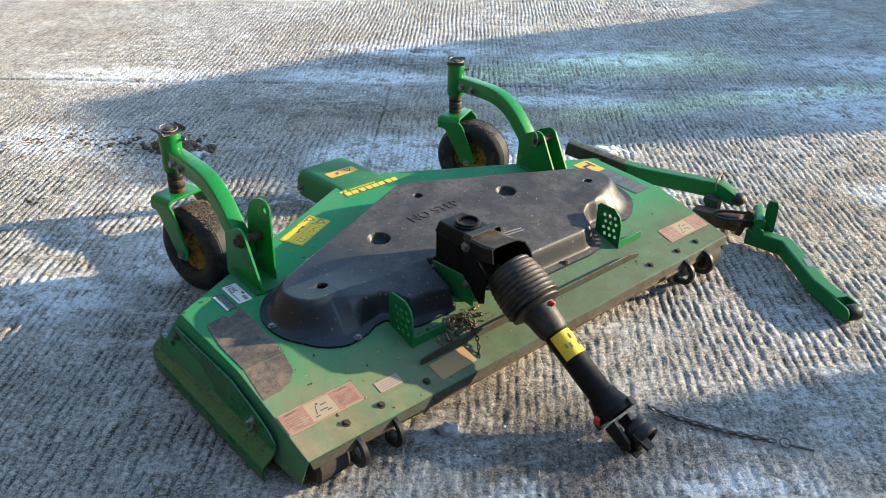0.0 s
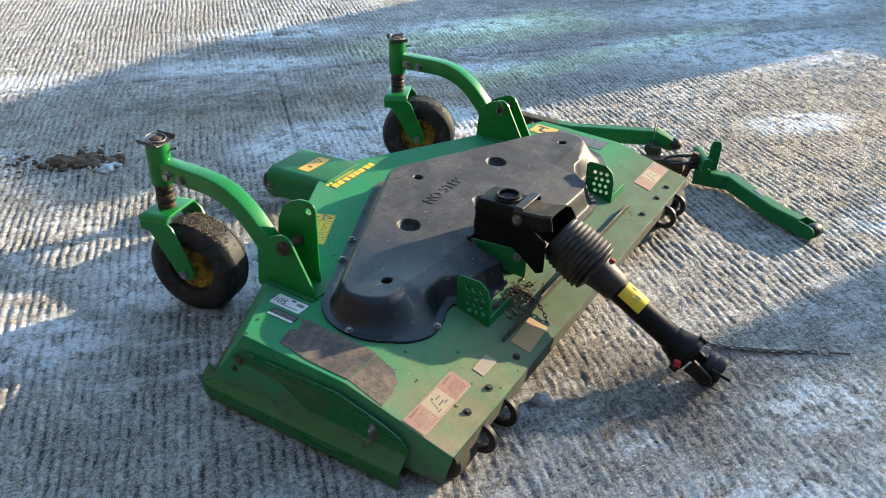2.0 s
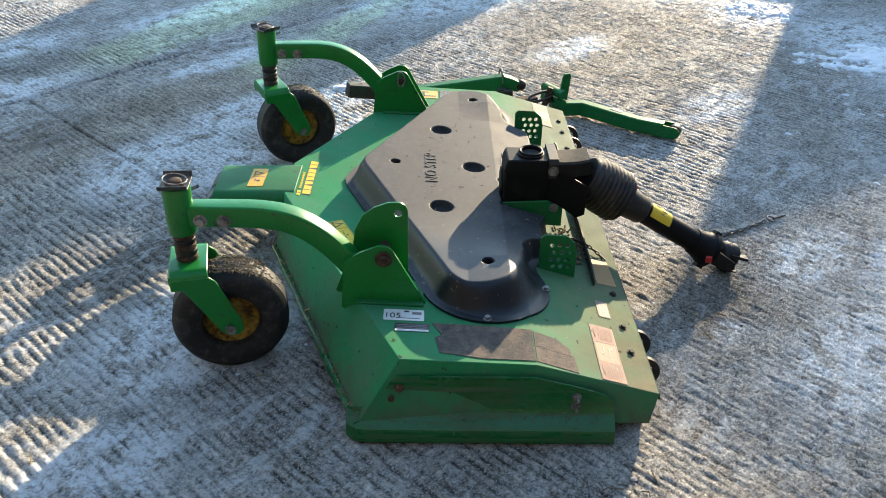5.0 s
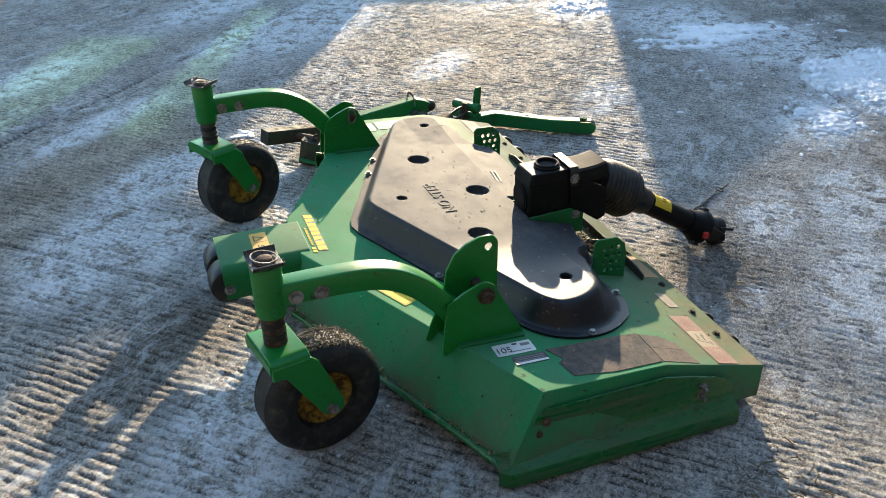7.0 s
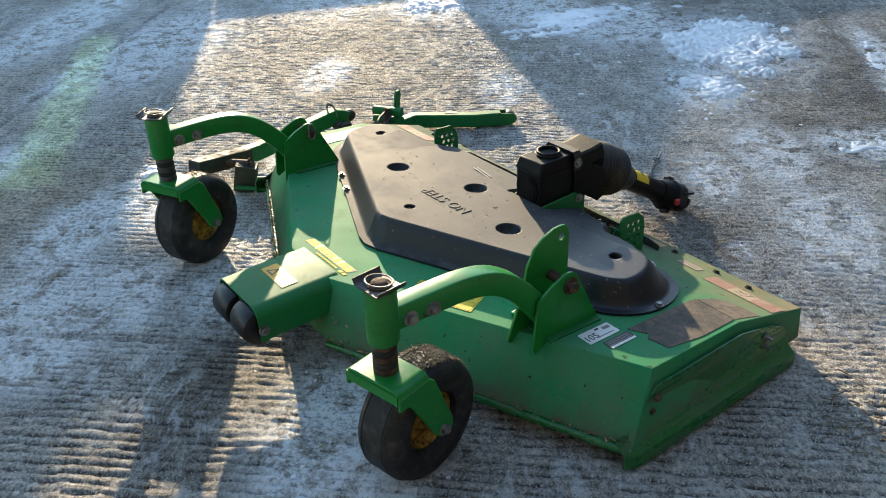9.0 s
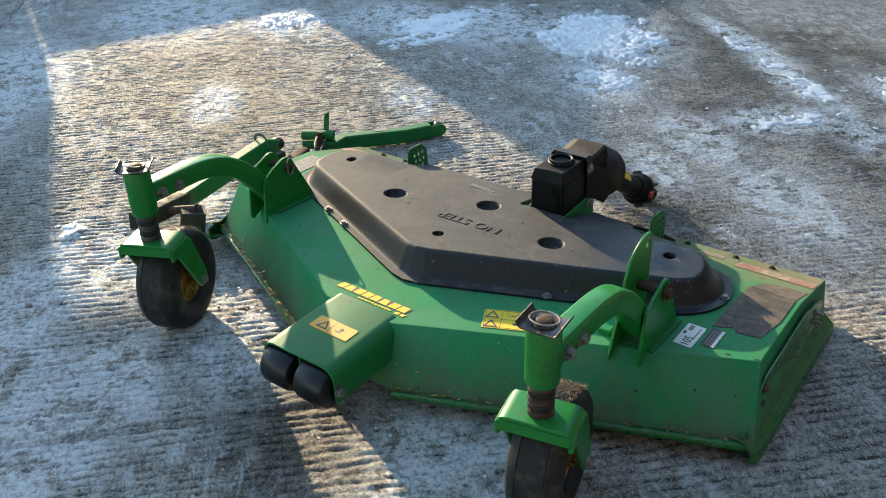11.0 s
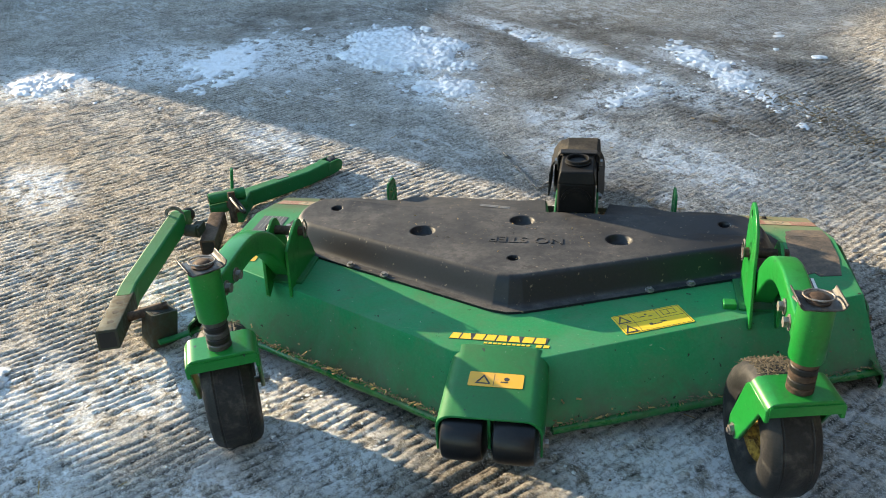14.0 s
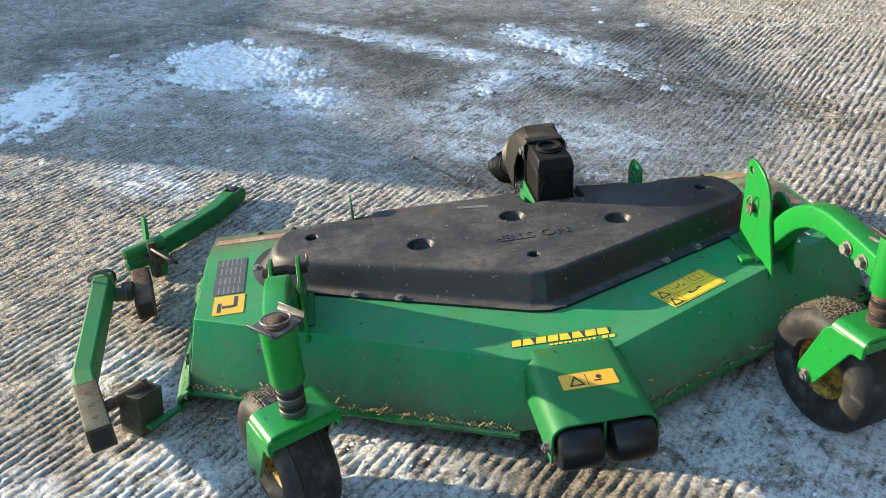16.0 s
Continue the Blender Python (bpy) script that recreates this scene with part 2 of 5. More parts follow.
def ground_material():
    m, n, l = nodes_of("tamped_concrete")
    b = n["Principled BSDF"]
    v = coords(n, l)
    big = noise_node(n, l, v, 0.75, 6, 0.6, 0.3)
    mid = noise_node(n, l, v, 5.0, 8, 0.7, 0.3)
    streak = noise_node(n, l, coords(n, l, scale=(60.0, 9.0, 20.0)), 1.0, 5, 0.7, 0.2)
    fine = noise_node(n, l, v, 75.0, 7, 0.8)
    grit = noise_node(n, l, v, 170.0, 4, 0.7)
    crest = n.new("ShaderNodeAttribute")
    crest.attribute_name = "crest"
    col = mix(n, l, ramp(n, l, mid, [(0.38, 0.0), (0.62, 1.0)]), (0.265, 0.238, 0.206), (0.44, 0.412, 0.37))
    col = mix(n, l, ramp(n, l, big, [(0.44, 0.0), (0.68, 0.5)]), col, (0.32, 0.265, 0.195))
    col = mix(n, l, 1.0, col, ramp(n, l, fine, [(0.38, 0.33), (0.5, 0.95), (0.62, 1.60)]), "MULTIPLY")
    col = mix(n, l, 1.0, col, ramp(n, l, streak, [(0.3, 0.72), (0.7, 1.2)]), "MULTIPLY")
    # groove dirt, with the grooves' shade darkened in as well; crests are worn pale
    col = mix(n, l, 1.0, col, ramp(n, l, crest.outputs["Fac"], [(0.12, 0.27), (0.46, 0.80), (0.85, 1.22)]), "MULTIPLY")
    col = mix(n, l, ramp(n, l, grit, [(0.545, 0.0), (0.60, 0.85)]), col, (0.62, 0.60, 0.57))
    col = mix(n, l, ramp(n, l, noise_node(n, l, v, 120.0, 4, 0.7), [(0.57, 0.0), (0.64, 0.6)]), col, (0.07, 0.058, 0.05))
    col = mix(n, l, ramp(n, l, noise_node(n, l, v, 42.0, 5, 0.7), [(0.60, 0.0), (0.66, 0.75)]), col, (0.06, 0.048, 0.04))
    # meltwater has left damp, darker patches; shade behind the deck is darkened in too
    wet_shade = n.new("ShaderNodeAttribute")
    wet_shade.attribute_name = "damp_shade"
    damp_shade = mix(n, l, 1.0, ramp(n, l, wet_shade.outputs["Fac"], [(0.1, 0.0), (0.6, 1.0)]), ramp(n, l, noise_node(n, l, v, 4.0, 8, 0.7, 0.4), [(0.40, 0.25), (0.55, 1.0)]), "MULTIPLY")
    col = mix(n, l, mix(n, l, 1.0, damp_shade, 0.9, "MULTIPLY"), col, mix(n, l, 1.0, col, (0.45, 0.43, 0.41), "MULTIPLY"))
    # frost lying in thin smears, specks and a film on the crests
    f = mix(n, l, 1.0, ramp(n, l, noise_node(n, l, v, 1.3, 5, 0.62, 0.5), [(0.44, 0.0), (0.58, 1.0)]), ramp(n, l, noise_node(n, l, coords(n, l, scale=(9.0, 20.0, 15.0)), 1.0, 10, 0.8, 0.5), [(0.50, 0.0), (0.57, 1.0)]), "MULTIPLY")
    f2 = ramp(n, l, noise_node(n, l, v, 48.0, 8, 0.85), [(0.57, 0.0), (0.64, 0.8)])
    frost = mix(n, l, 1.0, mix(n, l, 1.0, f, f2, "LIGHTEN"), 0.45, "MULTIPLY")
    # where the sun reaches first the film of frost has gone
    dry = n.new("ShaderNodeAttribute")
    dry.attribute_name = "dry"
    melt_warm = ramp(n, l, dry.outputs["Fac"], [(0.25, 0.0), (0.75, 1.0)])
    frost = mix(n, l, melt_warm, frost, mix(n, l, 1.0, frost, 0.25, "MULTIPLY"))
    # the sunlight's warm tint is multiplied into the concrete colour there
    col = mix(n, l, mix(n, l, 1.0, melt_warm, 0.55, "MULTIPLY"), col, mix(n, l, 1.0, col, (0.98, 0.87, 0.74), "MULTIPLY"))
    at = n.new("ShaderNodeAttribute")
    at.attribute_name = "frost"
    patchy = ramp(n, l, noise_node(n, l, v, 11.0, 12, 0.80, 0.3), [(0.44, 0.0), (0.51, 1.0)])
    patchy = mix(n, l, 1.0, patchy, ramp(n, l, noise_node(n, l, v, 65.0, 6, 0.75), [(0.40, 0.25), (0.52, 1.0)]), "MULTIPLY")
    extra = mix(n, l, 1.0, ramp(n, l, at.outputs["Fac"], [(0.06, 0.0), (0.55, 0.9)]), patchy, "MULTIPLY")
    frost = mix(n, l, 1.0, frost, extra, "LIGHTEN")
    frost = mix(n, l, 1.0, frost, ramp(n, l, crest.outputs["Fac"], [(0.10, 0.7), (0.5, 1.0)]), "MULTIPLY")
    col = mix(n, l, frost, col, (0.84, 0.86, 0.88))
    l.new(col, b.inputs["Base Color"])
    l.new(mix(n, l, damp_shade, mix(n, l, frost, 0.75, 0.6), 0.55), b.inputs["Roughness"])
    b.inputs["Specular IOR Level"].default_value = 0.08
    nrm = bump(n, l, grit, 0.9, 0.004, bump(n, l, fine, 1.0, 0.014, bump(n, l, mid, 0.3, 0.012)))
    l.new(nrm, b.inputs["Normal"])
    return m


CONCRETE = ground_material()


def snow_material():
    m, n, l = nodes_of("old_snow")
    b = n["Principled BSDF"]
    v = coords(n, l)
    f = noise_node(n, l, v, 14.0, 6, 0.7)
    l.new(mix(n, l, ramp(n, l, f, [(0.48, 0.0), (0.75, 0.7)]), (0.72, 0.745, 0.78), (0.42, 0.39, 0.35)), b.inputs["Base Color"])
    b.inputs["Roughness"].default_value = 0.55
    l.new(bump(n, l, noise_node(n, l, v, 110.0, 6, 0.75), 0.8, 0.008), b.inputs["Normal"])
    return m


SNOW = snow_material()
CHAFF = plain("chaff", (0.15, 0.118, 0.075), 0.9, wear=0.8, dirt=(0.05, 0.036, 0.022), scale=60.0)
STRAW = plain("straw", (0.36, 0.25, 0.10), 0.8, wear=0.6, dirt=(0.13, 0.09, 0.04))
SOIL = plain("soil", (0.09, 0.06, 0.035), 0.95, wear=0.6, dirt=(0.22, 0.16, 0.09))


# ---- mesh helpers ----
def finish(name, bm, mat, parent=None, label="", bevel=0.0, sharp=35.0):
    bmesh.ops.recalc_face_normals(bm, faces=bm.faces)
    me = bpy.data.meshes.new(name)
    bm.to_mesh(me)
    bm.free()
    me.materials.append(mat)
    me.polygons.foreach_set("use_smooth", [True] * len(me.polygons))
    me.set_sharp_from_angle(angle=radians(sharp))
    ob = new(name, me)
    if parent is not None:
        ob.parent = parent
    if label:
        ob["label"] = label
    if bevel:
        md = ob.modifiers.new("bevel", "BEVEL")
        md.width, md.segments, md.limit_method, md.angle_limit = bevel, 2, "ANGLE", radians(40)
    return ob


def part(name, bm, material, parent, label="", bevel=0.0, sharp=35.0):
    return finish(name, bm, material, parent, label, bevel, sharp)


def box(bm, c, s, m=None):
    g = bmesh.ops.create_cube(bm, size=1.0)
    t = Matrix.Translation(c) @ (m or Matrix()) @ Matrix.Diagonal((*s, 1))
    bmesh.ops.transform(bm, matrix=t, verts=g["verts"])
    return bm


def cyl(bm, p, q, r, r2=None, seg=24, caps=True):
    p, q = Vector(p), Vector(q)
    d = q - p
    g = bmesh.ops.create_cone(bm, cap_ends=caps, segments=seg, radius1=r, radius2=r if r2 is None else r2, depth=d.length)
    bmesh.ops.transform(bm, matrix=Matrix.Translation((p + q) / 2) @ d.to_track_quat("Z", "Y").to_matrix().to_4x4(), verts=g["verts"])
    return bm


def lathe(bm, profile, m, seg=40, closed=False):
    """Turns (radius, height) pairs round the z axis of m."""
    rings = []
    for r, z in profile:
        rings.append([bm.verts.new(m @ Vector((r * math.cos(2 * math.pi * i / seg), r * math.sin(2 * math.pi * i / seg), z))) for i in range(seg)])
    pairs = list(zip(rings, rings[1:])) + ([(rings[-1], rings[0])] if closed else [])
    for a, b in pairs:
        for i in range(seg):
            bm.faces.new((a[i], a[(i + 1) % seg], b[(i + 1) % seg], b[i]))
    if not closed:
        for r in (rings[0], rings[-1]):
            bm.faces.new(r)
    return bm


def circle(c, r, seg=16):
    return [(c[0] + r * math.cos(2 * math.pi * i / seg), c[1] + r * math.sin(2 * math.pi * i / seg)) for i in range(seg)]


def plate(bm, outline, thick, m, holes=()):
    """A flat plate with holes: outline in the xy plane of m, thickness along its z."""
    edges = []
    for loop in (outline, *holes):
        vs = [bm.verts.new((x, y, 0)) for x, y in loop]
        edges += [bm.edges.new((vs[i], vs[(i + 1) % len(vs)])) for i in range(len(vs))]
    got = bmesh.ops.triangle_fill(bm, use_beauty=True, use_dissolve=False, edges=edges)
    faces = [f for f in got["geom"] if isinstance(f, bmesh.types.BMFace)]
    verts = {v for f in faces for v in f.verts}
    ext = bmesh.ops.extrude_face_region(bm, geom=faces)
    up = [v for v in ext["geom"] if isinstance(v, bmesh.types.BMVert)]
    bmesh.ops.translate(bm, verts=up, vec=(0, 0, thick))
    bmesh.ops.transform(bm, matrix=m, verts=list(verts | set(up)))
    return bm


def frame3(o, x, y):
    """A matrix with origin o and the given x and y axes."""
    x, y = Vector(x).normalized(), Vector(y).normalized()
    z = x.cross(y).normalized()
    y = z.cross(x)
    return Matrix(((x.x, y.x, z.x, o[0]), (x.y, y.y, z.y, o[1]), (x.z, y.z, z.z, o[2]), (0, 0, 0, 1)))


def rounded(w, h, r, seg=4):
    out = []
    for cx, cy, a in ((w / 2 - r, h / 2 - r, 0), (-w / 2 + r, h / 2 - r, 90), (-w / 2 + r, -h / 2 + r, 180), (w / 2 - r, -h / 2 + r, 270)):
        for i in range(seg + 1):
            t = radians(a + 90 * i / seg)
            out.append((cx + r * math.cos(t), cy + r * math.sin(t)))
    return out


def sweep(bm, path, section, up=(0, 0, 1), caps=True, scales=None):
    """Sweeps a closed section (side, up) along a path."""
    path = [Vector(p) for p in path]
    up = Vector(up)
    rings = []
    for i, p in enumerate(path):
        d = (path[min(i + 1, len(path) - 1)] - path[max(i - 1, 0)]).normalized()
        side = d.cross(up).normalized()
        u = side.cross(d).normalized()
        k = scales[i] if scales else 1.0
        rings.append([bm.verts.new(p + side * (a * k) + u * (b * k)) for a, b in section])
    n = len(section)
    for a, b in zip(rings, rings[1:]):
        for i in range(n):
            bm.faces.new((a[i], a[(i + 1) % n], b[(i + 1) % n], b[i]))
    if caps:
        bm.faces.new(rings[0])
        bm.faces.new(rings[-1])
    return bm


def smooth_path(pts, steps=8):
    """A rounded line through the points (Catmull-Rom)."""
    p = [Vector(q) for q in pts]
    p = [p[0] * 2 - p[1]] + p + [p[-1] * 2 - p[-2]]
    out = []
    for i in range(1, len(p) - 2):
        for k in range(steps):
            t = k / steps
            out.append(0.5 * (2 * p[i] + (p[i + 1] - p[i - 1]) * t + (2 * p[i - 1] - 5 * p[i] + 4 * p[i + 1] - p[i + 2]) * t * t + (3 * p[i] - p[i - 1] - 3 * p[i + 1] + p[i + 2]) * t ** 3))
    return out + [p[-2]]


def bolt(bm, p, d, r=0.009, h=0.008, shank=0.0):
    """A hexagon head with a washer on a surface at p, facing d."""
    p, d = Vector(p), Vector(d).normalized()
    cyl(bm, p, p + d * 0.002, r * 1.45, seg=16)
    cyl(bm, p + d * 0.002, p + d * (0.002 + h), r, seg=6)
    if shank:
        cyl(bm, p + d * h, p + d * (h + shank), r * 0.5, seg=10)
    return bm


LATTICE = np.random.RandomState(7).rand(256, 256)


def value_noise(x, y):
    xi, yi = np.floor(x).astype(int), np.floor(y).astype(int)
    fx, fy = x - xi, y - yi
    fx, fy = fx * fx * (3 - 2 * fx), fy * fy * (3 - 2 * fy)
    g = lambda a, b: LATTICE[a % 256, b % 256]
    return (g(xi, yi) * (1 - fx) + g(xi + 1, yi) * fx) * (1 - fy) + (g(xi, yi + 1) * (1 - fx) + g(xi + 1, yi + 1) * fx) * fy


def fbm(x, y, octaves=4):
    s, a, tot = 0.0, 1.0, 0.0
    for k in range(octaves):
        s = s + a * value_noise(x * 2 ** k + 17.3 * k, y * 2 ** k + 5.1 * k)
        tot += a
        a *= 0.5
    return s / tot


# ---- ground ----
SNOW_SPOTS = [(2.35, 1.06, 0.55, 0.36), (2.75, 1.60, 0.45, 0.34), (3.05, 2.1, 0.4, 0.35), (3.15, 2.75, 0.34, 0.26), (1.65, 1.30, 0.30, 0.18), (1.0, 0.08, 0.40, 0.13), (0.60, 0.29, 0.30, 0.09),
              (1.0, 0.75, 0.16, 0.24), (2.1, 0.34, 0.6, 0.09), (1.35, 0.43, 0.5, 0.09), (0.85, 0.52, 0.30, 0.11), (2.3, 4.15, 0.8, 0.32), (2.7, 4.95, 0.9, 0.25), (3.5, 3.4, 0.6, 0.5), (1.80, 3.10, 0.24, 0.12), (0.8, 4.95, 0.5, 0.15),
              (0.36, 3.43, 0.30, 0.14), (-0.05, 2.93, 0.30, 0.13), (-0.25, 3.25, 0.22, 0.16), (-0.28, 3.47, 0.30, 0.14), (0.15, 3.57, 0.28, 0.14), (-0.48, 3.33, 0.20, 0.13), (0.32, 3.20, 0.16, 0.12), (-0.78, 2.48, 0.34, 0.16), (-0.86, 2.35, 0.28, 0.12),
              (0.50, 4.16, 0.40, 0.09), (1.93, 4.40, 0.55, 0.12), (-0.60, 4.47, 0.45, 0.13), (-0.33, 5.05, 0.5, 0.14), (-1.9, 4.4, 0.5, 0.16), (-1.78, 3.45, 0.30, 0.18), (-1.28, 2.15, 0.22, 0.14),
              (0.15, 1.39, 0.05, 0.05), (0.10, 1.16, 0.06, 0.05), (0.68, 1.40, 0.20, 0.10), (0.30, 1.10, 0.30, 0.16), (0.9, 1.15, 0.3, 0.14), (0.7, 3.0, 0.20, 0.09), (1.6, 2.2, 0.22, 0.10)]

# damp patches; the spot at (0.22, 1.58) also paints the deck's shade
DAMP_SHADE_SPOTS = [(2.45, 0.55, 0.8, 0.45), (3.1, 1.25, 0.7, 0.6), (1.85, 0.02, 0.5, 0.3), (1.15, 0.12, 0.45, 0.3), (-0.75, 3.95, 0.55, 0.16), (-0.4, 4.9, 0.5, 0.25), (-0.55, 2.75, 0.5, 0.25), (0.55, 0.55, 0.5, 0.22), (0.9, -0.15, 0.6, 0.35), (1.5, 0.75, 0.5, 0.35), (0.22, 1.58, 0.5, 0.22), (1.05, 0.95, 0.4, 0.22)]
WORN_SPOTS = [(-0.8, 4.1, 0.9, 0.7), (0.3, 4.0, 0.6, 0.4), (1.9, 3.0, 0.7, 0.5), (2.6, 1.2, 0.9, 0.7), (1.2, 0.3, 0.6, 0.35)]
# spots laid over the sunlit ground: less frost, sun's warmth painted in
DRY_SUNLIT_SPOTS = [(0.7, 3.0, 0.6, 0.5), (1.3, 2.7, 0.8, 0.6), (2.2, 3.2, 0.9, 0.6), (2.8, 3.2, 0.7, 0.6), (0.1, 3.85, 0.7, 0.35), (-0.5, 3.8, 0.6, 0.3)]


def spread(X, Y, spots):
    out = np.zeros_like(X)
    for cx, cy, a, b in spots:
        out = np.maximum(out, np.exp(-(((X - cx) / a) ** 2 + ((Y - cy) / b) ** 2) * 1.1))
    return out


def ground_height(X, Y):
    """Height and how much of a crest each point is: flat crests, narrow grooves."""
    warp = (fbm(X * 3.1, Y * 1.3, 3) - 0.5) * 0.05 + (fbm(X * 16, Y * 13, 3) - 0.5) * 0.014
    ph = (X + warp) / 0.0265
    groove = (0.5 - 0.5 * np.cos(2 * np.pi * ph)) ** 2.4
    broken = np.clip((fbm(X * 24 + 40, Y * 30, 3) - 0.24) * 2.6, 0.0, 1)
    worn = np.clip((fbm(X * 0.9 + 9, Y * 0.8 + 3, 3) - 0.20) * 3.0, 0.50, 1) * (1 - 0.45 * spread(X, Y, WORN_SPOTS))
    rough = 0.5 + 1.3 * (fbm(X * 52, Y * 42, 3) - 0.5)
    deep = groove * worn * (0.20 + 0.80 * broken)
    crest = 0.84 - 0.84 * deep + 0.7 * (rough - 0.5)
    z = 0.0050 * (0.5 - deep) + 0.0064 * (rough - 0.5) + 0.008 * (fbm(X * 0.8, Y * 0.8, 2) - 0.5) + 0.004
    # sawn joints
    j1 = np.exp(-((Y - 4.37 - 0.03 * X - 0.01 * np.sin(X * 5)) / 0.012) ** 2)
    j2 = np.exp(-((X + 0.43) / 0.007) ** 2) * (Y > 2.6) * (Y < 4.36)
    return z - 0.014 * j1 - 0.010 * j2 - 0.006, np.clip(crest - 0.5 * j1 - 0.4 * j2, 0, 1)


def build_ground():
    xs = np.concatenate(([-700.0, -60.0, -12.0], np.arange(-3.4, -2.4, 0.0064), np.arange(-2.4, 2.6, 0.005), np.arange(2.6, 5.2, 0.0064), [12.0, 60.0, 700.0]))
    ys = np.concatenate(([-700.0, -60.0, -10.0], np.arange(-2.2, 0.3, 0.024), np.arange(0.3, 4.4, 0.0125), np.arange(4.4, 7.2, 0.024), [14.0, 60.0, 700.0]))
    X, Y = np.meshgrid(xs, ys)
    inside = (X > -3.3) & (X < 5.1) & (Y > -2.1) & (Y < 7.1)
    H, crest = ground_height(X, Y)
    Z = np.where(inside, H, -0.004)
    ny, nx = X.shape
    me = bpy.data.meshes.new("ground")
    me.vertices.add(nx * ny)
    me.vertices.foreach_set("co", np.stack([X, Y, Z], -1).astype(np.float32).ravel())
    i = (np.arange(ny - 1)[:, None] * nx + np.arange(nx - 1)[None, :]).ravel()
    quads = np.stack([i, i + 1, i + 1 + nx, i + nx], -1).astype(np.int32)
    me.loops.add(quads.size)
    me.loops.foreach_set("vertex_index", quads.ravel())
    me.polygons.add(len(quads))
    me.polygons.foreach_set("loop_start", np.arange(0, quads.size, 4, dtype=np.int32))
    me.update(calc_edges=True)
    me.polygons.foreach_set("use_smooth", np.ones(len(quads), dtype=bool))
    for name, spots in (("frost", SNOW_SPOTS), ("damp_shade", DAMP_SHADE_SPOTS), ("dry", DRY_SUNLIT_SPOTS)):
        at = me.attributes.new(name, "FLOAT", "POINT")
        at.data.foreach_set("value", spread(X, Y, spots).astype(np.float32).ravel())
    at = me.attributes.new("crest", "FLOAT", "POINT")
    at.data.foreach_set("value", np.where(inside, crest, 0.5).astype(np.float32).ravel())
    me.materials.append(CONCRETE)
    return tagged(new("ground", me), "ridged grey concrete yard with frost and ice smears", "ground", kind="structure")


build_ground()


# ---- unseen walls and slats added sunward, cut to cast the yard's shade ----
SUN_S, SUN_B, SLOPE_OF_SUN, FAR = Vector((-0.9537, -0.3007, 0)), Vector((0.3007, -0.9537, 0)), 0.275, 9.0


def shade_height(pts):
    """Heights at the wall whose shade ends the given way past the yard's middle."""
    return [(b, (e + FAR) * SLOPE_OF_SUN) for b, e in pts]


def shade_wall(name, b0, b1, heights, holes=()):
    """An unseen wall added across the sun's way between b0 and b1; heights: (b, top) pairs."""
    bm = bmesh.new()
    line = [(b0, -0.05), (b1, -0.05)] + list(reversed(heights))
    plate(bm, line, 0.06, frame3(SUN_S * -FAR, SUN_B, (0, 0, 1)), holes)
    return tagged(finish(name, bm, WALLPAINT), "unseen plain wall added to cast shade on the yard", "wall", kind="structure")


# added blockers: their tops are worked back from where the shade ends
shade_wall("shade_east", -3.02, -1.492, shade_height([(-3.02, -3.9), (-1.492, -4.1)]))
north = shade_wall("shade_north", -30.0, -3.025, shade_height([(-30.0, -4.2), (-5.6, -4.2), (-5.43, -3.73), (-5.17, -2.31), (-4.91, -0.75), (-4.63, -0.01), (-4.32, 0.67), (-3.22, 0.33), (-3.2, -0.18), (-2.975, -0.24), (-2.955, -0.6), (-2.975, -1.02), (-3.19, -1.14), (-3.21, -1.5), (-3.06, -3.2), (-3.025, -3.9)]),
                   [shade_height(w) for w in ([(-4.56, -3.1), (-4.02, -3.1), (-4.22, -1.35), (-4.52, -1.35)], [(-3.74, -3.8), (-3.56, -3.8), (-3.50, -1.65), (-3.72, -1.6)])])
# tinted panes set in the added wall throw greenish strips of light
for w in ([(-4.58, -3.15), (-4.0, -3.15), (-4.2, -1.3), (-4.54, -1.3)], [(-3.76, -3.85), (-3.54, -3.85), (-3.48, -1.6), (-3.74, -1.55)]):
    bm = plate(bmesh.new(), shade_height(w), 0.006, frame3(SUN_S * -(FAR + 0.03), SUN_B, (0, 0, 1)))
    part("pane", bm, TINTED, north, "unseen green tinted pane added to colour light on the yard")
shade_wall("shade_south", -1.488, 40.0, shade_height([(-1.488, -1.05), (-1.34, -1.16), (-0.97, -1.74), (-0.5, -2.3), (0.3, -2.9), (2.0, -3.2), (40.0, -3.2)]))
# unseen slats added so only part of the sun gets past
bm = bmesh.new()
for k in range(230):
    b = -1.475 + k * 0.05
    top = shade_height([(b, 0.05 + 0.35 * math.sin(1.7 * b + 2.6))])[0][1]
    box(bm, SUN_S * -(FAR + 0.3) + SUN_B * b + Vector((0, 0, top / 2)), (0.036, 0.02, top), frame3((0, 0, 0), SUN_B, (0, 0, 1)).to_3x3().to_4x4() @ pose(0, 0, 0, -90))
tagged(finish("fence", bm, WALLPAINT), "unseen slatted screen added to thin the sunlight on the yard", "fence", kind="structure")

# unseen dark walls added to hold back sky light from west and south
DARKWALL = plain("sky_block_dark", (0.055, 0.05, 0.045), 0.85)
for name, centre, size in (("sky_block_west", (-5.2, 1.0, 2.8), (0.2, 10.4, 5.8)), ("sky_block_back", (3.9, -4.3, 2.6), (18.0, 0.2, 5.4))):
    tagged(finish(name, box(bmesh.new(), centre, size), DARKWALL), "unseen dark wall added to cut sky light on the mower", "wall", kind="structure")

# ---- the mower ----
mower = new("mower_deck")
mower.matrix_world = pose(0.0206, 2.1959, 0.0, 0, 0, 43.3)
tagged(mower, "green front-mounted mower deck with black plastic cover parked on concrete", "mower")

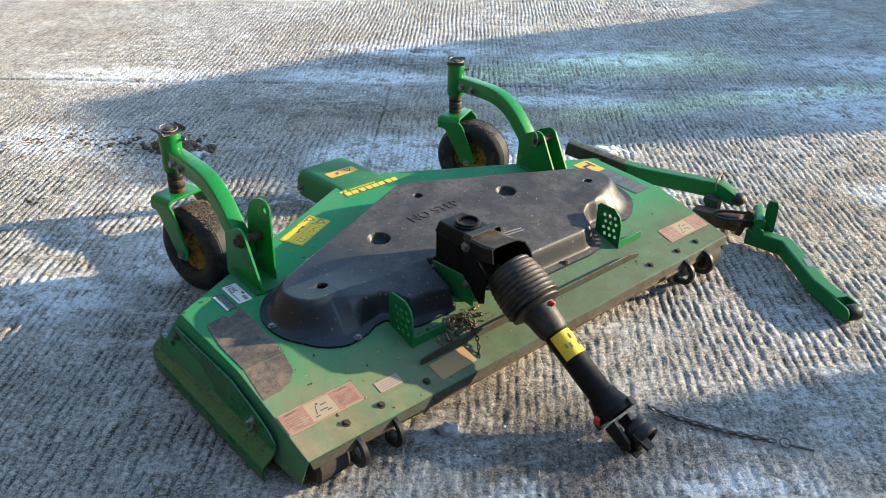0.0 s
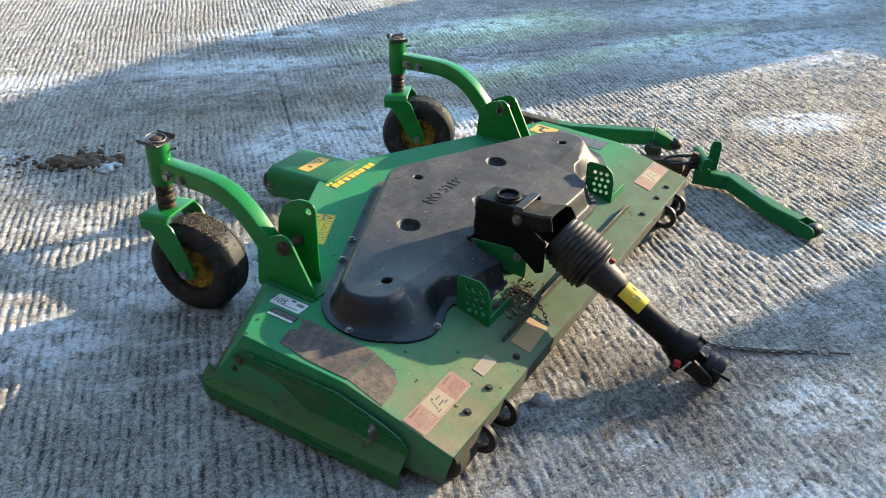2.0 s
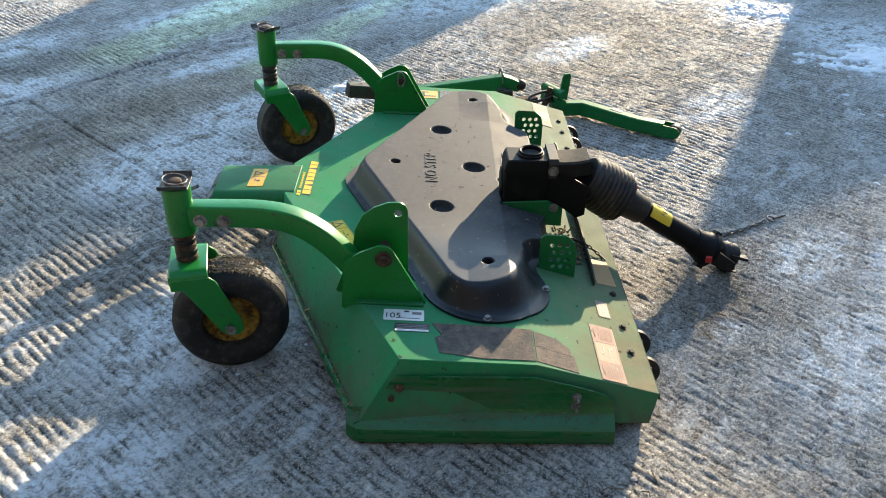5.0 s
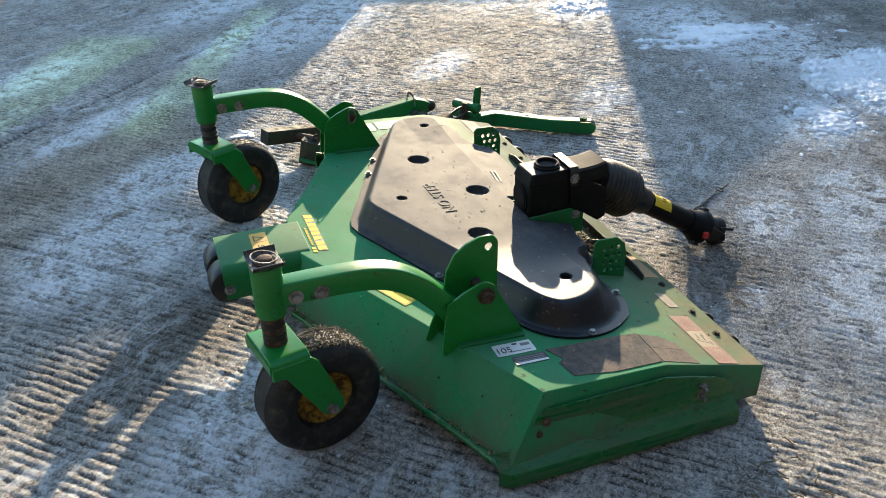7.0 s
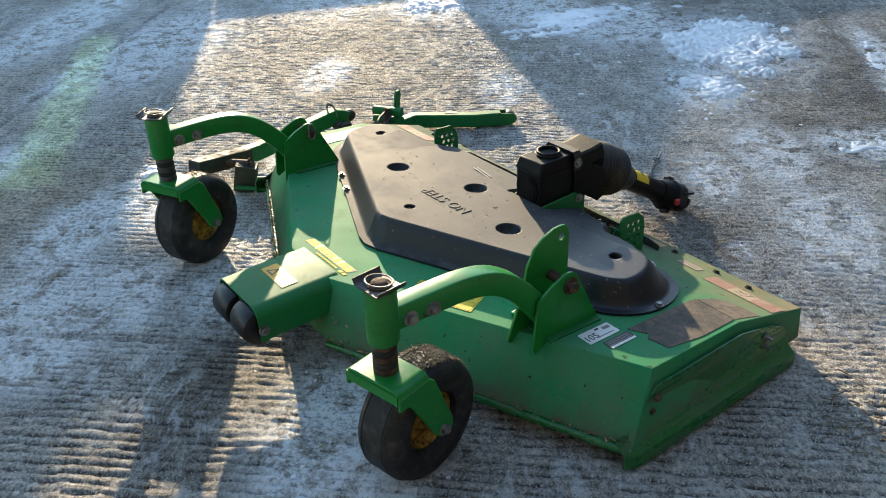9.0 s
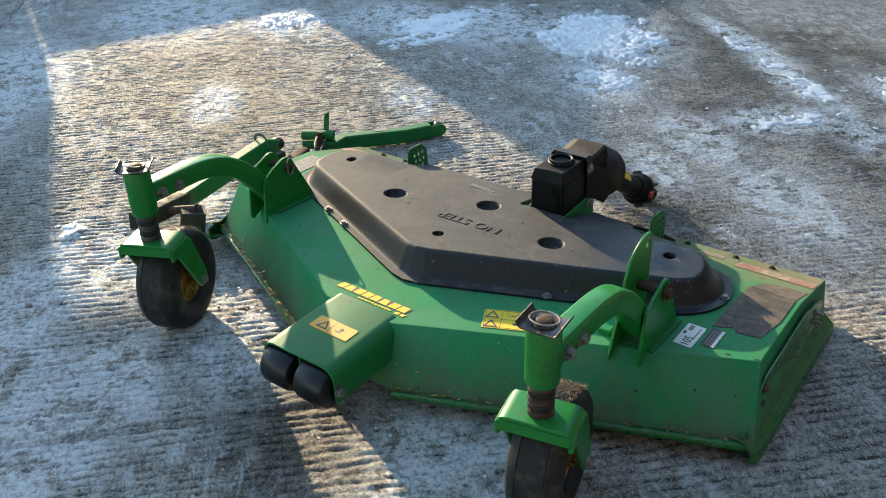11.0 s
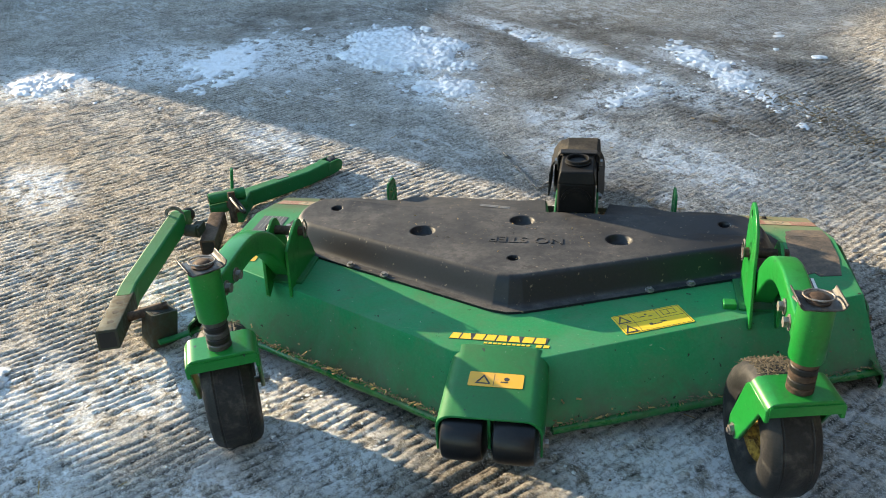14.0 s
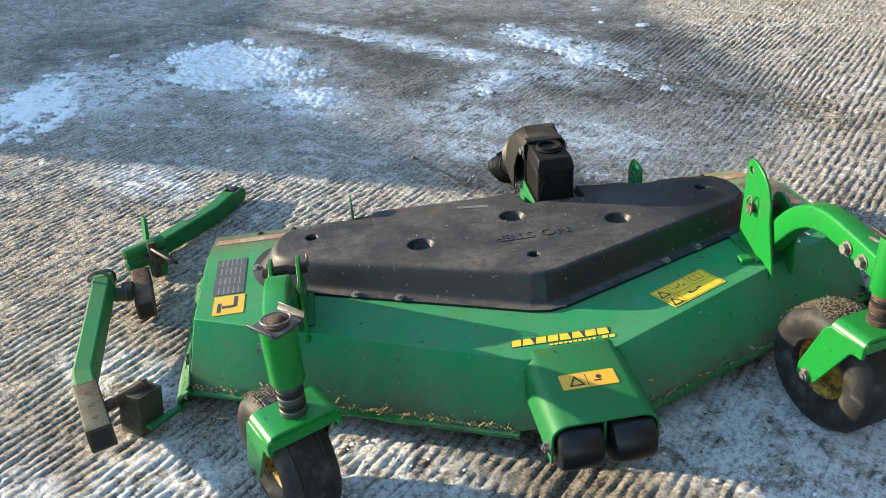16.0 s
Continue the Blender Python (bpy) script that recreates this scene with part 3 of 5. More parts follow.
SKIN, KNEE, RISE, FALL = 0.004, -0.095, 0.047, 0.30
FRONT_TOP = [(-0.826, 0.205), (-0.10, 0.563), (0.10, 0.563), (0.815, 0.207)]
FRONT_LOW = [(-0.866, 0.295), (-0.12, 0.598), (0.12, 0.598), (0.848, 0.28)]


def deck_z(v):
    """Height of the deck's skin: rising gently to the front, falling behind the knee."""
    return 0.187 + (RISE if v > KNEE else FALL) * (v - KNEE)


def on_deck_top(u, v, lift=0.0007):
    return (u, v, deck_z(v) + lift)



def solid(bm, thick):
    bmesh.ops.recalc_face_normals(bm, faces=bm.faces)
    bmesh.ops.solidify(bm, geom=bm.faces[:], thickness=thick)
    return bm


def deck_shell():
    bm = bmesh.new()
    v = lambda x, y, z: bm.verts.new((x, y, z))
    ft = [v(x, y, deck_z(y)) for x, y in FRONT_TOP]
    fl = [v(x, y, 0.055) for x, y in FRONT_LOW]
    cl, cr = v(-0.826, KNEE, 0.187), v(0.812, KNEE, 0.187)
    rl, rr = v(-0.82, -0.375, deck_z(-0.375)), v(0.825, -0.365, deck_z(-0.365))
    bm.faces.new((ft[0], ft[1], ft[2], ft[3], cr, cl))
    bm.faces.new((cl, cr, rr, rl))
    for i in range(3):
        bm.faces.new((ft[i + 1], ft[i], fl[i], fl[i + 1]))
    sl, sr = v(-0.836, -0.358, 0.03), v(0.835, -0.350, 0.03)
    bm.faces.new((ft[0], cl, rl, sl, fl[0]))
    bm.faces.new((cr, ft[3], fl[3], sr, rr))
    solid(bm, SKIN)
    return bm


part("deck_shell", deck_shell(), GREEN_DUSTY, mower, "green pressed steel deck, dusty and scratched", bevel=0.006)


bm = bmesh.new()
corners = [(-0.818, -0.3765, deck_z(-0.375) - 0.001), (0.822, -0.3665, deck_z(-0.365) - 0.001), (0.817, -0.371, 0.080), (-0.812, -0.381, 0.080)]
bm.faces.new([bm.verts.new(q) for q in corners])
solid(bm, 0.004)
part("rear_lip", bm, OLIVE, mower, "grimy turned-down rear edge of the deck", bevel=0.001)


def front_lip(s):
    a, b = ((-0.868, 0.297), (-0.122, 0.601)) if s < 0 else ((0.122, 0.601), (0.850, 0.282))
    bm = bmesh.new()
    n = 12
    path = [(a[0] + (b[0] - a[0]) * i / n, a[1] + (b[1] - a[1]) * i / n + 0.0015 * math.sin(i * 2.1), 0.05) for i in range(n + 1)]
    return sweep(bm, path, rounded(0.020, 0.020, 0.008, 3))


for s in (-1, 1):
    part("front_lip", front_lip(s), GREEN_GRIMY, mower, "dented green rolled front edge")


def side_skid(s):
    """Bolted side plate that flares out into a runner along one end of the deck."""
    bm = bmesh.new()
    high = 0.168 if s < 0 else 0.112
    top = lambda v: high + min(0.0, (v - KNEE) * FALL * (1.0 if s < 0 else 0.3))
    prof = [(0.8445, 0.0, 1.0), (0.8445, 0.5, 1.0), (0.8455, 1.0, 0.0), (0.8475, 0.074, 0), (0.853, 0.068, 0), (0.872, 0.052, 0), (0.879, 0.045, 0), (0.882, 0.036, 0), (0.882, 0.012, 0), (0.877, 0.005, 0)]
    vs = [0.322, 0.314, 0.30, 0.275, 0.23, 0.18, 0.10, 0.0, -0.085, -0.16, -0.22, -0.255, -0.272]
    rows = []
    for v in vs:
        row = []
        front = max(0.0, (v - 0.285) / 0.037)
        rear = max(0.0, (-0.235 - v) / 0.037)
        for i, (u, z, up) in enumerate(prof):
            vv = v
            if i < 3:
                zt = top(v) - rear * rear * 0.02
                k = (0.0, 0.5, 1.0)[i]
                zz = zt + (0.079 - zt) * k
                vv = min(v, 0.205 + 0.085 * k)
            else:
                zz = z + front * front * 0.012
            row.append(bm.verts.new((s * (u - 0.010 * front * front * (i > 3)), vv, zz)))
        rows.append(row)
    for a, b in zip(rows, rows[1:]):
        for i in range(len(prof) - 1):
            bm.faces.new((a[i], a[i + 1], b[i + 1], b[i]))
    bmesh.ops.remove_doubles(bm, verts=bm.verts, dist=0.0004)
    bmesh.ops.dissolve_degenerate(bm, dist=0.0004, edges=bm.edges)
    solid(bm, 0.004)
    return bm


for s in (-1, 1):
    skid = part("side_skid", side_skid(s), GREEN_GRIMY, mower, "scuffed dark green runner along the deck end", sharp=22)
    for v, z, mt in ((0.205, 0.138, RUST), (0.222, 0.112, RUST), (-0.185, 0.116, STEEL), (-0.185, 0.090, STEEL)):
        z = z if s < 0 else 0.074 + z * 0.14
        part("bolt", bolt(bmesh.new(), (s * 0.8455, v, z), (s, 0, 0), 0.0075, 0.007, 0.012 if mt is STEEL else 0.0), mt, skid)


def roller_bracket():
    bm = bmesh.new()
    w, drop, r, t = 0.107, 0.092, 0.032, 0.005
    out = [(-w, -drop)]
    arc = [(i / 5 * 90) for i in range(6)]
    out += [(-w + r - r * math.cos(radians(a)), -r + r * math.sin(radians(a))) for a in arc]
    out += [(w - r + r * math.sin(radians(a)), -r + r * math.cos(radians(a))) for a in arc]
    out += [(w, -drop)]
    inn = [(x * (w - t) / w, min(y - t, -t) if y > -drop else -drop) for x, y in out]
    sec = out + inn[::-1]
    path = [(-0.004, 0.535, 0.2205), (-0.004, 0.60, 0.2205), (-0.005, 0.68, 0.2195), (-0.006, 0.772, 0.2175)]
    return sweep(bm, path, sec)


bracket = part("roller_bracket", roller_bracket(), GREEN, mower, "green folded bracket over the front rollers", bevel=0.0015)
part("centre_plate", box(bmesh.new(), (-0.006, 0.738, 0.172), (0.006, 0.055, 0.078)), GREEN, bracket)
for x0 in (-0.058, 0.046):
    bm = bmesh.new()
    lathe(bm, [(0.008, -0.044), (0.038, -0.044), (0.0455, -0.040), (0.0495, -0.030), (0.050, 0.0), (0.0495, 0.030), (0.0455, 0.040), (0.038, 0.044), (0.008, 0.044)], frame3((x0, 0.758, 0.157), (0, 1, 0), (0, 0, 1)), 36)
    part("roller", bm, ROLLER, mower, "smooth black plastic anti-scalp roller")
part("bolt", bolt(bmesh.new(), (0.101, 0.758, 0.157), (1, 0, 0), 0.010, 0.009, 0.006), STEEL, bracket)
part("bolt", bolt(bmesh.new(), (-0.113, 0.758, 0.157), (-1, 0, 0), 0.010, 0.009), STEEL, bracket)


# moulded cover
GX = -0.139


def cover_outline():
    """Outline of the moulded cover, with a dome over each end and the slot for the gearbox."""
    arc = lambda q, r, a0, a1, n: [(q[0] + r * math.cos(radians(a0 + (a1 - a0) * i / n)), q[1] + r * math.sin(radians(a0 + (a1 - a0) * i / n))) for i in range(n + 1)]
    left = [(-0.045, 0.388)] + arc((-0.524, 0.004), 0.160, 114, 262, 72)
    left += [(-0.49, -0.148), (-0.452, -0.134), (-0.422, -0.132), (-0.404, -0.142), (-0.392, -0.165), (-0.375, -0.184), (-0.35, -0.190), (-0.228, -0.190), (-0.214, -0.176), (-0.205, -0.066)]
    right = [(-0.073, -0.066), (-0.066, -0.192), (-0.047, -0.212), (0.30, -0.216), (0.352, -0.210), (0.378, -0.192), (0.390, -0.165), (0.402, -0.144), (0.422, -0.134), (0.452, -0.136), (0.49, -0.149)]
    right += arc((0.524, 0.004), 0.160, -82, 66, 72) + [(0.045, 0.388), (0.0, 0.398)]
    return np.array(left + right)


def edge_distance(P, poly):
    """Signed distance (inside positive) and nearest outline point."""
    a, b = poly, np.roll(poly, -1, 0)
    best = np.full(len(P), 9.0)
    near = np.zeros_like(P)
    inside = np.zeros(len(P), bool)
    for p, q in zip(a, b):
        d = q - p
        t = np.clip(((P - p) @ d) / (d @ d), 0, 1)
        e = p + t[:, None] * d
        r = np.hypot(*(P - e).T)
        m = r < best
        best[m], near[m] = r[m], e[m]
        cross = ((p[1] > P[:, 1]) != (q[1] > P[:, 1]))
        if d[1]:
            inside ^= cross & (P[:, 0] < p[0] + (P[:, 1] - p[1]) / d[1] * d[0])
    return np.where(inside, best, -best), near


DIMPLES = [(0.0, 0.247, 0.013, 0.03), (0.255, 0.112, 0.030, 0.022), (-0.255, 0.112, 0.030, 0.022), (0.0, 0.016, 0.030, 0.022), (0.524, 0.0, 0.013, 0.03), (-0.524, 0.0, 0.013, 0.03)]


def cover_top(x, y):
    return 0.2575 + 0.075 * y - 0.16 * np.maximum(0.0, -0.05 - y) + 0.012 * np.clip((np.abs(x) - 0.36) / 0.14, 0, 1) * np.clip((0.05 - y) / 0.1, 0, 1)


def flange(y):
    """Height of the flange, which follows the deck where it slopes down to the rear."""
    return 0.1935 + np.minimum(0.0, y - KNEE) * FALL + np.maximum(0.0, y - KNEE) * RISE


def cover_height(P, d):
    x, y = P[:, 0], P[:, 1]
    back = np.clip((0.06 - y) / 0.14, 0, 1)
    dome = np.clip((np.abs(x) - 0.45) / 0.09, 0, 1)
    wide = 0.044 + back * (0.036 * dome - 0.020 * (1 - dome))
    slot = np.clip(1.6 - np.abs(x - GX) / 0.10, 0, 1) * np.clip((0.0 - y) / 0.06, 0, 1)
    wide = wide * (1 - 0.72 * slot)
    h = np.clip((d - 0.018 + 0.017 * slot) / wide, 0, 1)
    h = 1 - (1 - h ** 1.8) ** 2.3
    z = flange(y) + (cover_top(x, y) - flange(y)) * h
    z = z + 0.0006 * (fbm(x * 9 + 31, y * 9 + 12, 3) - 0.5) * h
    for px, py, r, dep in DIMPLES:
        q = np.hypot(x - px, y - py)
        z = z - dep * (1 - np.clip((q - r * 0.55) / (r * 0.55), 0, 1) ** 2) * (q < r * 1.1)
    return z


def moulded_cover():
    poly = cover_outline()
    step = 0.0025
    xs = np.arange(-0.70, 0.7001, step)
    ys = np.arange(-0.28, 0.4041, step)
    X, Y = np.meshgrid(xs, ys)
    P = np.stack([X.ravel(), Y.ravel()], -1)
    d, near = edge_distance(P, poly)
    ny, nx = X.shape
    D = d.reshape(ny, nx)
    keep = (D[:-1, :-1] + D[1:, :-1] + D[:-1, 1:] + D[1:, 1:]) > 0
    jj, ii = np.nonzero(keep)
    base = jj * nx + ii
    quads = np.stack([base, base + 1, base + 1 + nx, base + nx], -1)
    count = np.zeros(len(P), int)
    np.add.at(count, quads.ravel(), 1)
    use = count > 0
    rim = use & (count < 4)
    Q = P.copy()
    Q[rim] = near[rim]
    flat = lambda p: cover_height(p, np.maximum(edge_distance(p, poly)[0], 0))
    index = -np.ones(len(P), int)
    index[use] = np.arange(use.sum())
    Q = Q[use]
    z = np.where(rim[use], flange(Q[:, 1]), flat(Q))
    # slopes of the form itself, for even shading
    e = 0.0025
    gx = (flat(Q + (e, 0)) - flat(Q - (e, 0))) / (2 * e)
    gy = (flat(Q + (0, e)) - flat(Q - (0, e))) / (2 * e)
    gx[rim[use]] *= 0.1
    gy[rim[use]] *= 0.1
    nrm = np.stack([-gx, -gy, np.ones_like(gx)], -1)
    nrm /= np.linalg.norm(nrm, axis=1)[:, None]
    me = bpy.data.meshes.new("cover")
    me.from_pydata(np.column_stack([Q, z]).tolist(), [], index[quads].tolist())
    me.polygons.foreach_set("use_smooth", [True] * len(me.polygons))
    me.normals_split_custom_set_from_vertices(nrm.tolist())
    me.materials.append(PLASTIC)
    return me


cover = new("cover", moulded_cover())
cover.parent = mower
cover["label"] = "dusty moulded black plastic belt cover"
# turned-down rim of the cover
ring = cover_outline()
bm = bmesh.new()
loop = [[bm.verts.new((x, y, float(flange(y)) + zz)) for zz in (0.0002, -0.0063)] for x, y in ring]
for a, b in zip(loop, loop[1:] + loop[:1]):
    bm.faces.new((a[0], a[1], b[1], b[0]))
solid(bm, 0.003)
part("cover_rim", bm, PLASTIC, mower)
for x, y, r, dep in DIMPLES:
    zb = float(cover_top(np.array(x), np.array(y))) - dep + 0.001
    bm = bmesh.new()
    lathe(bm, [(r * 0.5, 0.0), (r * 0.62, 0.0012), (r * 0.5, 0.002)], frame3((x, y, zb), (1, 0, 0), (0, 1, 0)), 20)
    part("hole", bm, HOLE, cover, "dark bolt access hole")


def lettering(name, text, size, m, mat, parent, label="", depth=0.002, spacing=1.0):
    cu = bpy.data.curves.new(name, "FONT")
    cu.body, cu.size, cu.extrude, cu.align_x, cu.align_y, cu.space_character = text, size, depth, "CENTER", "CENTER", spacing
    tmp = new("lettering_curve", cu)
    me = bpy.data.meshes.new_from_object(tmp.evaluated_get(bpy.context.evaluated_depsgraph_get()))
    bpy.data.objects.remove(tmp)
    me.transform(m)
    me.materials.clear()
    me.materials.append(mat)
    ob = new(name, me)
    ob.parent = parent
    if label:
        ob["label"] = label
    return ob


lettering("raised_lettering", "NO STEP", 0.048, frame3((-0.022, 0.140, 0.2685), (1, 0.03, 0), (0, 1, 0.075)), PLASTIC, cover, "raised black plastic letters reading NO STEP", depth=0.0013, spacing=1.02)
bm = bmesh.new()
for k in range(2):
    box(bm, (0.087, -0.075 - 0.011 * k, 0.2538 - 0.004 - 0.0020 * k), (0.085, 0.005, 0.0012), pose(0, 0, 0, 4, 0, -8))
tagged(part("worn_sticker", bm, plain("worn_print", (0.17, 0.165, 0.16), 0.7, wear=0.95, dirt=(0.05, 0.045, 0.04), scale=60.0), cover, "worn grey sticker with unreadable text"), kind="stuff")

for x, y in ((-0.674, 0.006), (0.674, 0.006), (-0.33, 0.256), (0.33, 0.256), (0.03, -0.205), (0.20, -0.207), (-0.52, -0.148), (0.43, 0.213), (-0.43, 0.213)):
    z = float(flange(y))
    bm = bmesh.new()
    cyl(bm, (x, y, z), (x, y, z + 0.003), 0.011, seg=20)
    cyl(bm, (x, y, z + 0.003), (x, y, z + 0.0085), 0.0065, seg=12)
    part("cover_bolt", bm, STEEL, mower)


# gearbox and drive shaft


def gearbox_body():
    bm = bmesh.new()
    box(bm, (GX, -0.128, 0.265), (0.102, 0.140, 0.150))
    return bm


gearbox = part("gearbox", gearbox_body(), BLACKMETAL, mower, "black cast gearbox with a round filler neck", bevel=0.008)
bm = bmesh.new()
lathe(bm, [(0.026, 0.0), (0.036, 0.0), (0.037, 0.004), (0.034, 0.006), (0.033, 0.012), (0.030, 0.013), (0.027, 0.011), (0.026, 0.002)], frame3((GX, -0.133, 0.369), (1, 0, 0), (0, 1, 0)), 32)
part("filler_neck", bm, BLACKMETAL, gearbox)
bm = box(bmesh.new(), (GX, -0.127, 0.352), (0.104, 0.142, 0.034))
for v in bm.verts:
    if v.co.z > 0.352:
        v.co.x, v.co.y = GX + (v.co.x - GX) * 0.86, -0.127 + (v.co.y + 0.127) * (0.86 if v.co.y > -0.127 else 1.0)
part("gearbox_cap", bm, BLACKMETAL, gearbox, bevel=0.004)
strap = [(-0.0565, -0.050), (-0.0565, -0.008), (-0.050, 0.002), (0.050, 0.002), (0.0565, -0.008), (0.0565, -0.050)]
bm = sweep(bmesh.new(), [(GX + x, -0.191, 0.3725 + z) for x, z in strap], rounded(0.005, 0.026, 0.001, 1), up=(0, 1, 0))
part("strap", bm, DARKSTEEL, gearbox, "flat steel strap bolted over the gearbox")
part("filler_opening", cyl(bmesh.new(), (GX, -0.133, 0.3695), (GX, -0.133, 0.3715), 0.026, seg=24), HOLE, gearbox)
bm = bmesh.new()
cyl(bm, (GX, -0.0575, 0.285), (GX, -0.0535, 0.285), 0.042, seg=36)
cyl(bm, (GX, -0.0545, 0.285), (GX, -0.0515, 0.285), 0.034, seg=36)
part("bearing_cap", bm, BLACKMETAL, gearbox)
for x, y, z, d in ((GX - 0.058, -0.191, 0.345, -1), (GX + 0.058, -0.191, 0.345, 1)):
    part("bolt", bolt(bmesh.new(), (x, y, z), (d, 0, 0), 0.010, 0.007), STEEL, gearbox)
for s in (-1, 1):
    x = GX + s * 0.057
    bm = bmesh.new()
    plate(bm, [(-0.225, 0.175), (-0.052, 0.187), (-0.044, 0.215), (-0.056, 0.248), (-0.205, 0.256), (-0.225, 0.238)], 0.006, frame3((x - 0.003, 0, 0), (0, 1, 0), (0, 0, 1)))
    mount = part("gearbox_mount", bm, GREEN, mower, bevel=0.0015)
    for v, z in ((-0.200, 0.234), (-0.064, 0.230)):
        part("bolt", bolt(bmesh.new(), (x + s * 0.003, v, z), (s, 0, 0), 0.009, 0.007), STEEL, mount)


def guard_side(s):
    """Flat guard cheek, flaring away from the gearbox towards the boot."""
    bm = bmesh.new()
    plate(bm, [(0.0, 0.022), (0.030, 0.012), (0.082, -0.022), (0.104, -0.010), (0.104, 0.075), (0.060, 0.098), (0.0, 0.118)], 0.003, frame3((GX + s * 0.0565, -0.182, 0.232), (s * 0.17, -1, 0.0), (s * -0.04, 0, 1)))
    return bm


LIDDUST = surface("dusty_lid", (0.010, 0.0095, 0.009), dirt=(0.19, 0.15, 0.105), dirt_amount=0.12, rough=0.7, top_dust=0.36, spec=0.15)
arch = [(-0.058, 0.012), (-0.055, 0.047), (-0.048, 0.0515), (0.0, 0.052), (0.034, 0.050), (0.060, 0.038), (0.076, 0.012), (0.083, -0.02), (0.085, -0.085)]
sec = arch + [(x * 0.955, y - 0.003) for x, y in arch[::-1]]
bm = sweep(bmesh.new(), [(GX, -0.197, 0.316), (GX - 0.001, -0.228, 0.3165), (GX - 0.002, -0.266, 0.320), (GX - 0.003, -0.300, 0.328)], [(-x, y) for x, y in sec])
guard = part("guard_lid", bm, LIDDUST, mower, "dusty bent black guard sheet standing open over the boot", sharp=20)
for s in (-1, 1):
    part("guard_cheek", guard_side(s), BLACKMETAL, guard, "black sheet cheek of the shaft guard")


AX = Vector((0.0, -0.36, -0.216)).normalized()
P0 = Vector((GX, -0.285, 0.302))


def shaft_frame(d):
    p = P0 + AX * d
    x = Vector((1, 0, 0))
    return frame3(p, x, AX.cross(x))


def bellows():
    prof = [(0.03, 0.0)]
    n = 10
    for i in range(n):
        d, r = 0.004 + i * 0.0134, 0.077 - 0.012 * math.exp(-i / 1.9) - (0.006 if i > 8 else 0)
        prof += [(r - 0.0045, d), (r - 0.0012, d + 0.0035), (r, d + 0.0065), (r - 0.0012, d + 0.0098)]
    prof += [(0.048, 0.142), (0.044, 0.160), (0.040, 0.205), (0.034, 0.215), (0.02, 0.215)]
    return lathe(bmesh.new(), prof, shaft_frame(0), 40)


shaft = part("bellows", bellows(), BOOT, mower, "ribbed black rubber shaft boot")
bm = lathe(bmesh.new(), [(0.01, 0.20), (0.0325, 0.20), (0.0335, 0.30), (0.0325, 0.42), (0.034, 0.425), (0.034, 0.435), (0.01, 0.436)], shaft_frame(0), 32)
tube = part("shaft_tube", bm, BLACKMETAL, mower, "matt black plastic drive shaft guard tube")
bm = lathe(bmesh.new(), [(0.010, 0.398), (0.036, 0.398), (0.0385, 0.402), (0.040, 0.414), (0.0505, 0.446), (0.0535, 0.449), (0.0540, 0.462), (0.0515, 0.464), (0.047, 0.450), (0.01, 0.448)], shaft_frame(0), 28)
part("collar", bm, BLACKMETAL, mower, "flared black plastic guard collar")
q = P0 + AX * 0.455
for a in (70, 250):
    m = shaft_frame(0.456) @ pose(0, 0, 0, 0, 0, a)
    part("lock_tab", box(bmesh.new(), m @ Vector((0.054, 0, 0)), (0.012, 0.026, 0.022), m.to_3x3().to_4x4()), DARKSTEEL, mower, bevel=0.002)
bm = bmesh.new()
d = Vector((-0.92, 0.05, -0.12)).normalized()
box(bm, q - AX * 0.008 + d * 0.054, (0.010, 0.016, 0.018), d.to_track_quat("X", "Z").to_matrix().to_4x4())
part("red_tab", bm, plain("red_plastic", (0.5, 0.03, 0.025), 0.45), mower, "small red plastic tab")
part("red_clip", box(bmesh.new(), P0 + AX * 0.152 + Vector((0.012, -0.024, 0.040)), (0.012, 0.014, 0.010), pose(0, 0, 0, 20, 15, 30)), bpy.data.materials["red_plastic"], mower, "small red plastic clip on the boot", bevel=0.002)


def yoke():
    bm = bmesh.new()
    a = P0 + AX * 0.485
    b = Vector((-0.132, -0.735, 0.044))
    way = Vector((-0.42, -0.86, -0.22)).normalized()
    for s in (-1, 1):
        plate(bm, [(-0.012, -0.022), (0.05, -0.017), (0.062, 0), (0.05, 0.017), (-0.012, 0.022)], 0.010, frame3(a + Vector((s * 0.024 - 0.005, 0, 0)), AX, AX.cross(Vector((1, 0, 0)))), [circle((0.042, 0), 0.008, 10)])
    cyl(bm, a + AX * 0.042 + Vector((-0.036, 0, 0)), a + AX * 0.042 + Vector((0.036, 0, 0)), 0.011, seg=16)
    c = a + AX * 0.042
    up = AX.cross(Vector((1, 0, 0)))
    cyl(bm, c - up * 0.034, c + up * 0.034, 0.011, seg=16)
    for s in (-1, 1):
        box(bm, c + up * s * 0.026 + way * 0.022, (0.026, 0.052, 0.009), frame3((0, 0, 0), (1, 0, 0), way).to_3x3().to_4x4())
    lathe(bm, [(0.019, 0.0), (0.032, 0.0), (0.037, 0.010), (0.037, 0.018), (0.033, 0.022), (0.036, 0.030), (0.037, 0.044), (0.034, 0.050), (0.024, 0.051), (0.020, 0.044), (0.019, 0.004)], frame3(b - way * 0.018, (1, 0, 0), way.cross(Vector((1, 0, 0)))), 28)
    return bm


part("shaft_yoke", yoke(), DARKSTEEL, mower, "greasy black universal joint yoke resting on concrete", bevel=0.0015)

